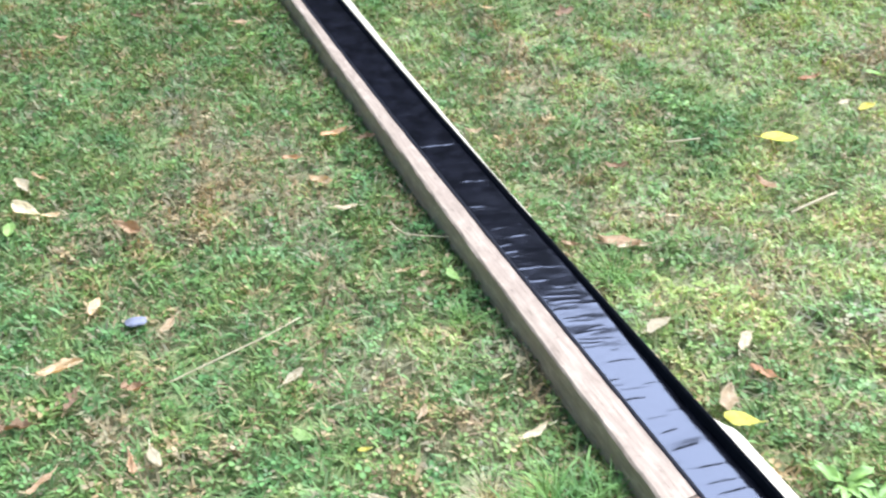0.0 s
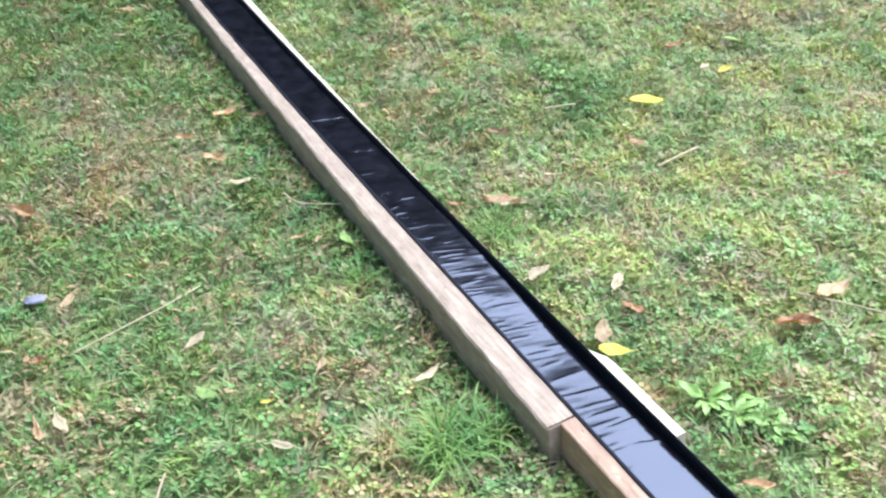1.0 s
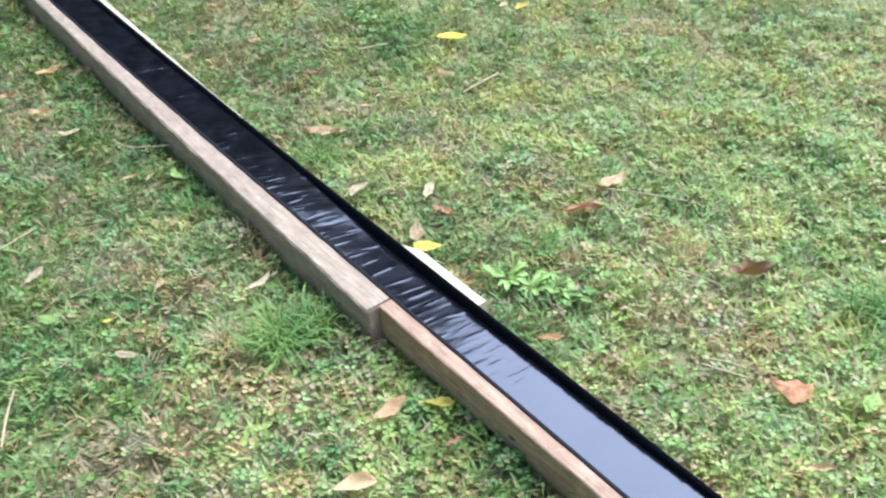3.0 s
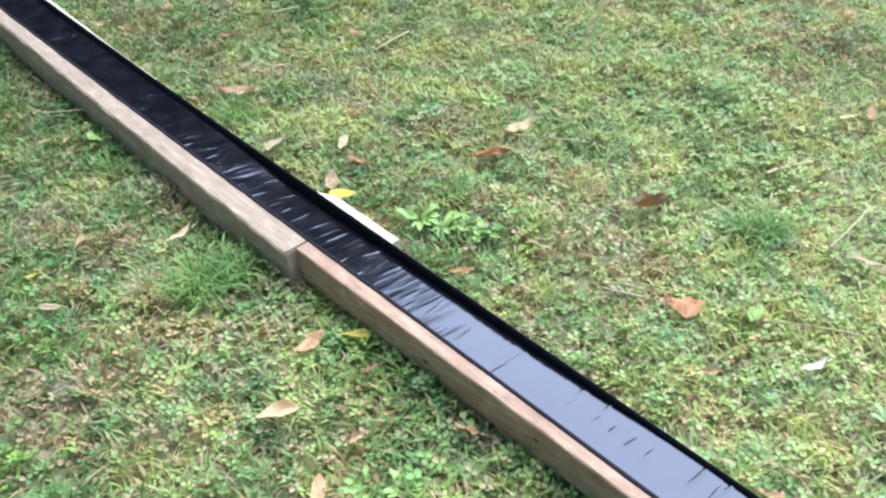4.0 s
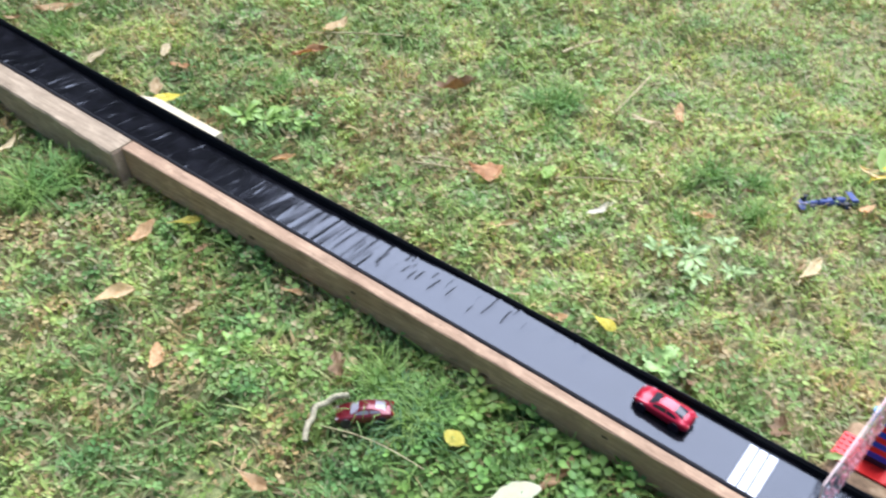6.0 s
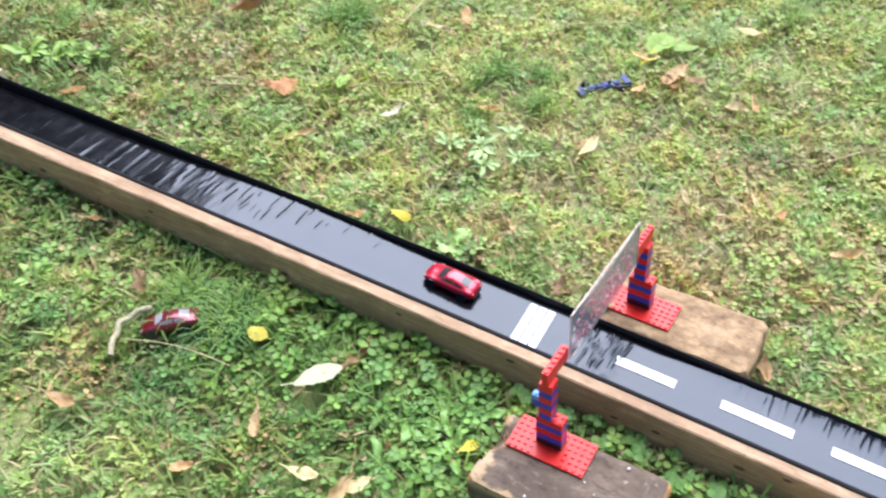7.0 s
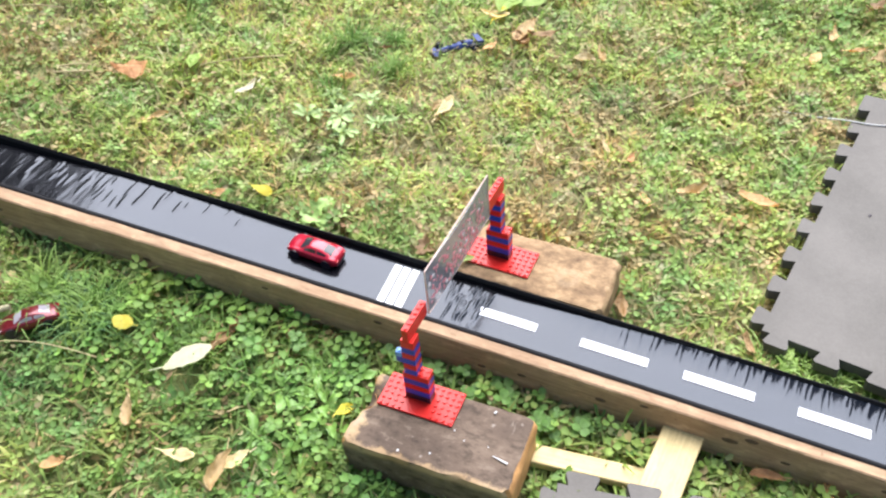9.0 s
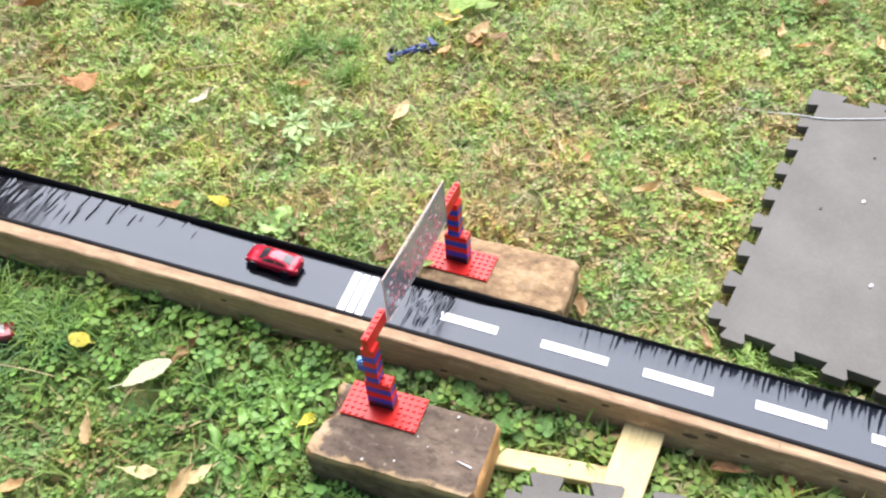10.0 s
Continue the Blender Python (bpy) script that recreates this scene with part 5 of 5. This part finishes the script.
FAR_MAT = Matrix.Translation((0.977, -0.529, 0.0)) @ pose(0, 0, 0, 0, 0, MAT_TURN)
NEAR_MAT = Matrix.Translation((0.6738, -0.4981, 0.0)) @ pose(0, 0, 0, 0, 0, -55.8)
FLAT_N = Matrix.Translation((0.619, -0.3927, 0.0)) @ pose(0, 0, 0, 0, 0, -65.0)
FLAT_F = Matrix.Translation((0.8457, -0.3158, 0.0)) @ pose(0, 0, 0, 0, 0, -67.0)
LATH = Matrix.Translation((0.722, -0.512, 0.0)) @ pose(0, 0, 0, 0, 0, -57.5)
SLAT = Matrix.Translation((0.763, -0.560, 0.0)) @ pose(0, 0, 0, 0, 0, 18.0)


CLEAR_SPOTS = ((0.493, -0.136, 0.021), (0.478, -0.134, 0.018), (0.508, -0.139, 0.018), (0.467, -0.053, 0.013))


def scatter(per_m2, keep):
    n = int(per_m2 * 3.2 * 3.1)
    x, y = NRNG.uniform(-1.35, 2.0, n), NRNG.uniform(-0.95, 2.1, n)
    a = across_track(x, y)
    ok = (a > -0.85) & (a < 1.35) & ~((y < -0.2) & (a < -0.42))
    rim = np.where(y > 0.54, -0.03, -0.012)
    ok &= ~((a > rim) & (a < np.where((y > 0.48) & (y < 0.65), 0.098, 0.083)))
    ok &= ~inside(x, y, FAR_MAT, 0.0, 0.464, -0.7, 0.0) & ~inside(x, y, NEAR_MAT, -0.006, 0.7, -0.7, 0.006)
    ok &= ~inside(x, y, FLAT_N, -0.082, 0.091, -0.043, 0.043) & ~inside(x, y, FLAT_F, -0.085, 0.085, -0.04, 0.04)
    ok &= ~inside(x, y, LATH, -0.08, 0.08, -0.01, 0.01) & ~inside(x, y, SLAT, -0.075, 0.075, -0.02, 0.02)
    x, y = x[ok], y[ok]
    k = NRNG.random(len(x)) < keep(x, y)
    for cx, cy, r in CLEAR_SPOTS:
        k &= (x - cx) ** 2 + (y - cy) ** 2 > r * r
    return x[k], y[k]


def scatter_outer(per_m2):
    """The lawn round about, beyond what is seen from close by."""
    n = int(per_m2 * 8.6 * 8.6)
    x, y = NRNG.uniform(-4.0, 4.6, n), NRNG.uniform(-4.0, 4.6, n)
    a = across_track(x, y)
    seen = (x > -1.35) & (x < 2.0) & (y > -0.95) & (y < 2.1) & (a > -0.85) & (a < 1.35) & ~((y < -0.2) & (a < -0.42))
    run = (a > -0.05) & (a < 0.1) & (y > -1.4) & (y < 2.6)
    mats = inside(x, y, FAR_MAT, -0.02, 0.49, -0.62, 0.02) | inside(x, y, NEAR_MAT, -0.02, 0.6, -0.6, 0.02)
    ok = ~(seen | run | mats)
    return x[ok], y[ok]


def soup(name, co, tris, mat, label, category, roots=None):
    me = bpy.data.meshes.new(name)
    me.vertices.add(len(co))
    me.vertices.foreach_set("co", co.astype(np.float32).reshape(-1))
    nt = len(tris)
    me.loops.add(nt * 3)
    me.loops.foreach_set("vertex_index", tris.astype(np.int32).reshape(-1))
    me.polygons.add(nt)
    me.polygons.foreach_set("loop_start", np.arange(0, nt * 3, 3, dtype=np.int32))
    me.update(calc_edges=True)
    me.materials.append(mat)
    if roots is not None:
        give_state(me, *roots)
    return tagged(new(name, me), label, category, kind="stuff")


def lushness(x, y):
    f = 0.6 * field(x, y, 3.0, 3) + 0.4 * field(x, y, 9.0, 4)
    a = across_track(x, y)
    f = 0.8 * f + 0.45 * np.exp(-((a + 0.16) / 0.15) ** 2) * np.clip((0.3 - y) * 5, 0, 1) + 0.15 * np.exp(-(a / 0.08) ** 2)
    return np.clip(f, 0, 1)


def mound(x, y):
    """Little tussocks and hollows."""
    return 0.019 * (field(x, y, 13.0, 41) - 0.5) + 0.011 * (field(x, y, 29.0, 42) - 0.5)


def blades(name, per_m2, length, width, flat, mat, label, keep, outer=False):
    x, y = scatter_outer(per_m2) if outer else scatter(per_m2, keep)
    n = len(x)
    z = lawn(x, y) - 0.012 + mound(x, y)
    L = NRNG.uniform(*length, n) * (0.7 + 0.6 * lushness(x, y))
    W = NRNG.uniform(*width, n)
    h = NRNG.uniform(0, 2 * np.pi, n)
    lean = NRNG.uniform(flat[0], flat[1], n)
    dx, dy = np.cos(h), np.sin(h)
    sx, sy = -dy * W / 2, dx * W / 2
    tw = NRNG.uniform(-0.6, 0.6, n) * W
    p = np.stack([x, y, z], 1)
    mid = p + np.stack([dx * L * 0.5 * lean, dy * L * 0.5 * lean, L * 0.55 * np.sqrt(np.maximum(0.05, 1 - lean ** 2))], 1)
    tip = p + np.stack([dx * L * lean * 1.1, dy * L * lean * 1.1, L * 0.82 * np.sqrt(np.maximum(0.03, 1 - lean ** 2))], 1)
    side = np.stack([sx, sy, tw * 0.5], 1)
    co = np.stack([p - side * 0.7, p + side * 0.7, mid - side, mid + side, tip], 1).reshape(-1, 3)
    b = np.arange(n)[:, None] * 5
    tris = np.concatenate([b + [0, 1, 3], b + [0, 3, 2], b + [2, 3, 4]])
    soup(name, co, tris, mat, label, "grass", (np.repeat(x, 5), np.repeat(y, 5)))


def clover(name, per_m2, size, mat, label, keep, lift=(0.002, 0.016)):
    x, y = scatter(per_m2, keep)
    n = len(x)
    lush = lushness(x, y)
    z = lawn(x, y) - 0.012 + mound(x, y) + NRNG.uniform(*lift, n) * (0.7 + 0.8 * lush)
    S = NRNG.uniform(*size, n) * (0.75 + 0.5 * lush)
    h0 = NRNG.uniform(0, 2 * np.pi, n)
    tx, ty = NRNG.normal(0, 0.27, n), NRNG.normal(0, 0.27, n)
    cos, tri_all, base = [], [], 0
    for k in range(3):
        h = h0 + k * 2.094
        def pt(r, w):
            px, py = np.cos(h) * r * S - np.sin(h) * w * S, np.sin(h) * r * S + np.cos(h) * w * S
            return np.stack([x + px, y + py, z + tx * px + ty * py + 0.18 * S * (abs(w) > 0.1)], 1)
        co = np.stack([pt(0.05, 0.0), pt(0.55, -0.42), pt(0.98, -0.22), pt(0.9, 0.0), pt(0.98, 0.22), pt(0.55, 0.42)], 1).reshape(-1, 3)
        b = base + np.arange(n)[:, None] * 6
        tri_all.append(np.concatenate([b + [0, 1, 3], b + [1, 2, 3], b + [0, 3, 5], b + [3, 4, 5]]))
        cos.append(co)
        base += n * 6
    soup(name, np.concatenate(cos), np.concatenate(tri_all), mat, label, "clover", (np.tile(np.repeat(x, 6), 3), np.tile(np.repeat(y, 6), 3)))


blades("grass", 40000, (0.013, 0.034), (0.0019, 0.0042), (0.4, 0.98), M_GRASS, "short mown lawn grass with mossy tufts", lambda x, y: 0.45 + 0.55 * field(x, y, 11.0, 8))
blades("long_grass", 7000, (0.03, 0.055), (0.0018, 0.0032), (0.5, 0.95), M_TUFT, "longer grass blades in lush tufts", lambda x, y: np.clip((lushness(x, y) - 0.5) * 3, 0.02, 1) * np.where(across_track(x, y) > 0.12, 0.35, 1.0))
blades("dry_straw", 6500, (0.02, 0.05), (0.0009, 0.002), (0.93, 0.995), M_STRAW, "dry straw and clippings on the lawn", lambda x, y: 0.25 + 0.75 * field(x, y, 7.0, 15))
blades("leaf_fragments", 5200, (0.006, 0.016), (0.003, 0.0065), (0.93, 0.998), M_FRAGMENT, "small broken bits of dry leaf in the lawn", lambda x, y: 0.25 + 0.75 * field(x, y, 6.0, 31))
clover("clover", 9500, (0.0042, 0.0095), M_CLOVER, "low clover and moss leaves in the lawn", lambda x, y: np.clip(0.35 + 0.7 * lushness(x, y), 0, 1))
clover("lush_clover", 7000, (0.0055, 0.0105), M_LUSH, "larger clover leaves beside the run", lambda x, y: np.clip((lushness(x, y) - 0.55) * 2.2, 0.0, 1), lift=(0.008, 0.024))


blades("outer_grass", 4200, (0.025, 0.05), (0.003, 0.006), (0.4, 0.97), M_TURF, "mown grass of the wider lawn", None, True)


# ---------------------------------------------------------------- weeds with broad leaves
def weed(x, y, size, count, seed, label, mat=None, lobes=0.0):
    rng = random.Random(seed)
    plant = empty("weed", on_lawn(x, y, 0, -0.004), label, "weed", "weeds in the lawn")
    for k in range(count):
        ln = size * rng.uniform(0.35, 1.0)
        bm = leaf_mesh(ln, ln * rng.uniform(0.3, 0.5), -0.12, 0.3, rng, 0.06, lobes)
        bmesh.ops.translate(bm, verts=bm.verts, vec=(ln * 0.5 + 0.1 * size, 0, 0))
        bmesh.ops.solidify(bm, geom=list(bm.faces), thickness=0.0004)
        part("leaf", bm, mat or M_WEED, plant, m=pose(0, 0, 0.006, rng.uniform(-20, 20), rng.uniform(-26, 4), k * 222.5 + rng.uniform(-25, 25)), smooth=60)


weed(0.717, -0.046, 0.036, 5, 2, "bright green weed with lobed leaves beside the run", M_WEED_BRIGHT, 0.5)
weed(0.742, -0.068, 0.04, 6, 3, "bright green weed with lobed leaves beside the run", M_WEED_BRIGHT, 0.5)
weed(0.871, 0.078, 0.032, 11, 4, "pale grey-green rosette weed in the lawn", M_WEED_PALE)
weed(0.9, 0.03, 0.028, 10, 5, "pale grey-green rosette weed in the lawn", M_WEED_PALE)
weed(0.325, 1.382, 0.03, 12, 6, "bright green broad-leaved weed in the lawn")
weed(0.355, 1.36, 0.026, 11, 16, "bright green broad-leaved weed in the lawn")
weed(0.458, 0.578, 0.04, 12, 7, "bright green broad-leaved weed in the lawn")
weed(0.497, 0.57, 0.036, 11, 18, "bright green broad-leaved weed in the lawn")
weed(0.43, 0.6, 0.036, 9, 19, "bright green broad-leaved weed in the lawn")
weed(0.5, 0.545, 0.034, 11, 8, "bright green broad-leaved weed in the lawn")
weed(0.955, -0.578, 0.035, 7, 9, "fresh green weed between run and mat")
weed(0.712, -0.448, 0.03, 8, 10, "fresh green clover-like weed by the block")
weed(0.66, -0.28, 0.03, 8, 11, "fresh green weed beside the timber block")
weed(0.258, 0.189, 0.032, 11, 21, "bright green broad-leaved weed in the lawn")
weed(0.296, 0.176, 0.028, 10, 22, "bright green broad-leaved weed in the lawn")
weed(0.276, 0.15, 0.024, 9, 23, "bright green broad-leaved weed in the lawn")
weed(0.629, 0.864, 0.035, 8, 12, "bright green broad-leaved weed in the lawn")
for k, (x, y, size) in enumerate(((0.838, 0.105, 0.026), (0.852, 0.045, 0.024), (0.925, 0.075, 0.027), (0.89, 0.115, 0.022))):
    weed(x, y, size, 9, 31 + k, "pale grey-green rosette weed in the lawn", M_WEED_PALE)


for k, (x, y, size) in enumerate(((0.551, -0.225, 0.04), (0.581, -0.244, 0.042), (0.607, -0.265, 0.036), (0.564, -0.285, 0.04), (0.525, -0.29, 0.038), (0.498, -0.25, 0.034), (0.57, -0.262, 0.04), (0.54, -0.26, 0.036), (0.48, -0.3, 0.034), (0.59, -0.225, 0.032), (0.532, -0.2, 0.03))):
    weed(x, y, size * 0.85, 7, 140 + k, "bright green lance-leaved weed beside the timber block", M_WEED_LUSH)


def clover_plant(x, y, size, seed):
    """One tall clover: a thin stalk under three round, slightly cupped leaflets, a few of them to a plant."""
    rng = random.Random(seed)
    plant = empty("clover_plant", on_lawn(x, y, rng.uniform(0, 360), -0.004), "tall bright green three-leaved clover beside the run", "clover", "tall clovers")
    for k in range(rng.randint(2, 4)):
        ox, oy, h = rng.gauss(0, size * 0.8), rng.gauss(0, size * 0.8), rng.uniform(0.014, 0.026)
        stalk = tube(bmesh.new(), 0.0006, 0, h, 5, 0.0004)
        part("stalk", stalk, M_WEED, plant, m=pose(ox, oy, 0))
        r = size * rng.uniform(0.75, 1.1)
        spin, tilt = rng.uniform(0, 120), (rng.uniform(-16, 16), rng.uniform(-16, 16))
        for j in range(3):
            bm = bmesh.new()
            ring = [bm.verts.new((r * (0.56 + 0.5 * math.cos(a)) - (0.09 * r if i == 0 else 0), r * 0.5 * math.sin(a), 0.1 * r * abs(math.sin(a)) + 0.06 * r * (1 + math.cos(a)))) for i, a in enumerate(np.arange(12) * math.tau / 12)]
            hub = bm.verts.new((r * 0.5, 0, -0.03 * r))
            for i in range(12):
                bm.faces.new((ring[i], ring[(i + 1) % 12], hub))
            bmesh.ops.solidify(bm, geom=list(bm.faces), thickness=0.0003)
            part("leaf", bm, M_CLOVER_LEAF, plant, m=pose(ox, oy, h, tilt[0], tilt[1], spin + 120 * j), smooth=60)


for k, (x, y, size) in enumerate(((0.68, -0.317, 0.0085), (0.701, -0.365, 0.0105), (0.713, -0.393, 0.011), (0.701, -0.338, 0.0085), (0.66, -0.272, 0.0085), (0.728, -0.43, 0.01), (0.742, -0.472, 0.0095), (0.72, -0.455, 0.009), (0.63, -0.25, 0.0085), (0.76, -0.51, 0.009), (0.6, -0.2, 0.008))):
    clover_plant(x, y, size, 200 + k)
# a snapped brown stalk standing behind the run
bm = tube(bmesh.new(), 0.0042, 0, 0.02, 8, 0.0036)
for v in bm.verts:
    v.co.z += 0.003 * wobble(v.co.x * 400, v.co.y * 400) * (v.co.z > 0.01)
stub = part("stalk_stub", bm, M_BARK_BROWN, smooth=40)
stub.matrix_world = on_lawn(0.738, -0.092, 20, -0.003) @ pose(0, 0, 0, 8, -6, 0)
tagged(stub, "snapped brown stalk standing behind the run", "stalk")


def tuft(x, y, size, count, seed, label, mat, broad=1.0):
    """A tuft of long arching blades."""
    rng = random.Random(seed)
    bm = bmesh.new()
    for k in range(count):
        ln, a, w = size * rng.uniform(0.5, 1.0), rng.uniform(0, 360), rng.uniform(0.0012, 0.0022) * broad
        lean, ox, oy = rng.uniform(0.5, 1.0), rng.gauss(0, size * 0.16), rng.gauss(0, size * 0.16)
        rows = []
        for i in range(6):
            u = i / 5
            c = pose(ox, oy, 0, 0, 0, a) @ Vector((ln * lean * u, 0, ln * (0.75 - 0.3 * lean) * math.sin(u * 2.1) * (1.15 - 0.3 * lean)))
            d = pose(0, 0, 0, 0, 0, a) @ Vector((0, w / 2 * (1 - u * u * 0.9), 0))
            rows.append((bm.verts.new(c - d), bm.verts.new(c + d)))
        for p, q in zip(rows, rows[1:]):
            bm.faces.new((p[0], p[1], q[1], q[0]))
    ob = part("grass_tuft", bm, mat)
    ob.matrix_world = on_lawn(x, y, 0, -0.01)
    tagged(ob, label, "grass tuft", "grass tufts")


for k, (x, y, size, count) in enumerate(((0.209, 0.93, 0.075, 120), (0.119, 0.557, 0.09, 70), (0.006, 0.835, 0.06, 60), (0.427, 0.048, 0.075, 150), (0.47, 0.0, 0.07, 120), (0.833, 0.387, 0.06, 40), (0.893, 0.436, 0.075, 130), (0.111, 0.544, 0.08, 110), (0.176, 0.558, 0.075, 90), (0.499, 0.66, 0.06, 50), (0.865, 0.448, 0.065, 60), (1.0, 0.2, 0.06, 80), (0.975, -0.62, 0.05, 70), (0.52, -0.13, 0.06, 90), (0.6, -0.23, 0.05, 80), (0.9, 0.13, 0.06, 60), (0.452, -0.012, 0.06, 130), (0.435, 0.012, 0.055, 100), (1.0, 0.1, 0.05, 90), (0.96, 0.2, 0.05, 70), (1.474, 0.046, 0.07, 110), (1.05, 0.16, 0.05, 90))):
    tuft(x, y, size, count, 60 + k, "tuft of longer arching green grass", M_TUFT)
for k, (x, y) in enumerate(((0.128, 0.552), (0.162, 0.56), (0.1, 0.53))):
    tuft(x, y, 0.085, 14, 110 + k, "broad-bladed grass spreading beside the rail", M_TUFT, 2.2)
tuft(0.047, 0.557, 0.06, 90, 90, "tuft of dead pinkish straw in the lawn", M_STRAW)
for k, (x, y, size) in enumerate(((0.43, -0.005, 0.06), (0.448, 0.018, 0.055), (0.415, 0.0, 0.045))):
    tuft(x, y, size, 90, 130 + k, "dark bluish-green grass tuft beside the toy car", M_COOL)
tuft(1.332, 0.084, 0.07, 70, 91, "flattened tuft of pale grey-green grass", M_WEED_PALE)
tuft(0.827, -0.637, 0.06, 9, 92, "a few long bright grass blades under the rail", M_WEED)
for k, (x, y) in enumerate(((0.985, -0.605), (1.01, -0.645), (0.952, -0.555), (1.0, -0.62), (0.975, -0.585))):
    tuft(x, y, 0.055, 60, 95 + k, "fresh bright green grass between run and mat", M_WEED)


# ---------------------------------------------------------------- unseen trees added round the lawn
def tree(x, y, height, radius, low, count, seed):
    rng = np.random.default_rng(seed)
    z0 = float(lawn(x, y))
    t = empty("tree", Matrix.Translation((x, y, z0)), "unseen dark green tree, added for the liner's reflections", "tree", "trees round the lawn")
    rings = []
    for k in range(9):
        u = k / 8
        r = 0.22 * (1 - 0.8 * u) * (1 + (0.5 if k == 0 else 0))
        rings.append([(math.cos(a) * r + 0.1 * math.sin(u * 4), math.sin(a) * r, u * height * 0.85 - 0.1) for a in np.arange(10) * math.tau / 10])
    part("trunk", loft(rings), M_BARK, t, smooth=60)
    n = count
    u = rng.random(n)
    zz = low + (height - low) * u
    prof = radius * (0.35 + 1.1 * np.sin(np.pi * np.clip(u * 0.8 + 0.12, 0, 1))) * (1 - 0.35 * u)
    az = rng.uniform(0, 2 * np.pi, n)
    lump = 0.75 + 0.25 * np.sin(az * 3 + zz * 2.3 + seed) + 0.15 * np.sin(az * 7 - zz * 4)
    rr = prof * lump * np.sqrt(rng.uniform(0.3, 1, n))
    c = np.stack([np.cos(az) * rr, np.sin(az) * rr, zz], 1)
    s = rng.uniform(0.08, 0.22, n)[:, None]
    d1, d2 = rng.normal(size=(n, 3)), rng.normal(size=(n, 3))
    d1 /= np.linalg.norm(d1, axis=1)[:, None]
    d2 /= np.linalg.norm(d2, axis=1)[:, None]
    co = np.stack([c - d1 * s, c + d2 * s * 0.6, c + d1 * s, c - d2 * s * 0.6], 1).reshape(-1, 3)
    b = np.arange(n)[:, None] * 4
    tris = np.concatenate([b + [0, 1, 2], b + [0, 2, 3]])
    crown = soup("crown", co, tris, M_CROWN, "", "")
    for key in ("kind", "label", "category"):
        if key in crown:
            del crown[key]
    crown.parent = t


# all out of view; placed and sized for the dark reflections in the black sheet
for k, (az, dist, hgt, rad) in enumerate(((57, 7.5, 5.6, 1.5), (80, 5.6, 6.1, 1.4), (100, 5.3, 6.3, 1.5), (124, 6.5, 6.5, 1.7), (160, 9.0, 6.0, 1.9), (30, 10.0, 4.6, 1.7), (0, 10.0, 5.5, 1.8), (195, 10.0, 5.5, 1.9), (-40, 11.0, 5.0, 2.0), (-85, 11.0, 5.0, 2.0), (-130, 11.0, 5.0, 2.0))):
    tree(0.4 + dist * math.cos(radians(az)), dist * math.sin(radians(az)), hgt, rad, 0.3, 4200, 40 + k)


# ---------------------------------------------------------------- from the plan to true size
bpy.context.view_layer.update()
for ob in list(scene.objects):
    if ob.parent is None and ob.type in ("MESH", "CURVE", "EMPTY"):
        ob.matrix_world = Matrix.Scale(TRUE, 4) @ ob.matrix_world
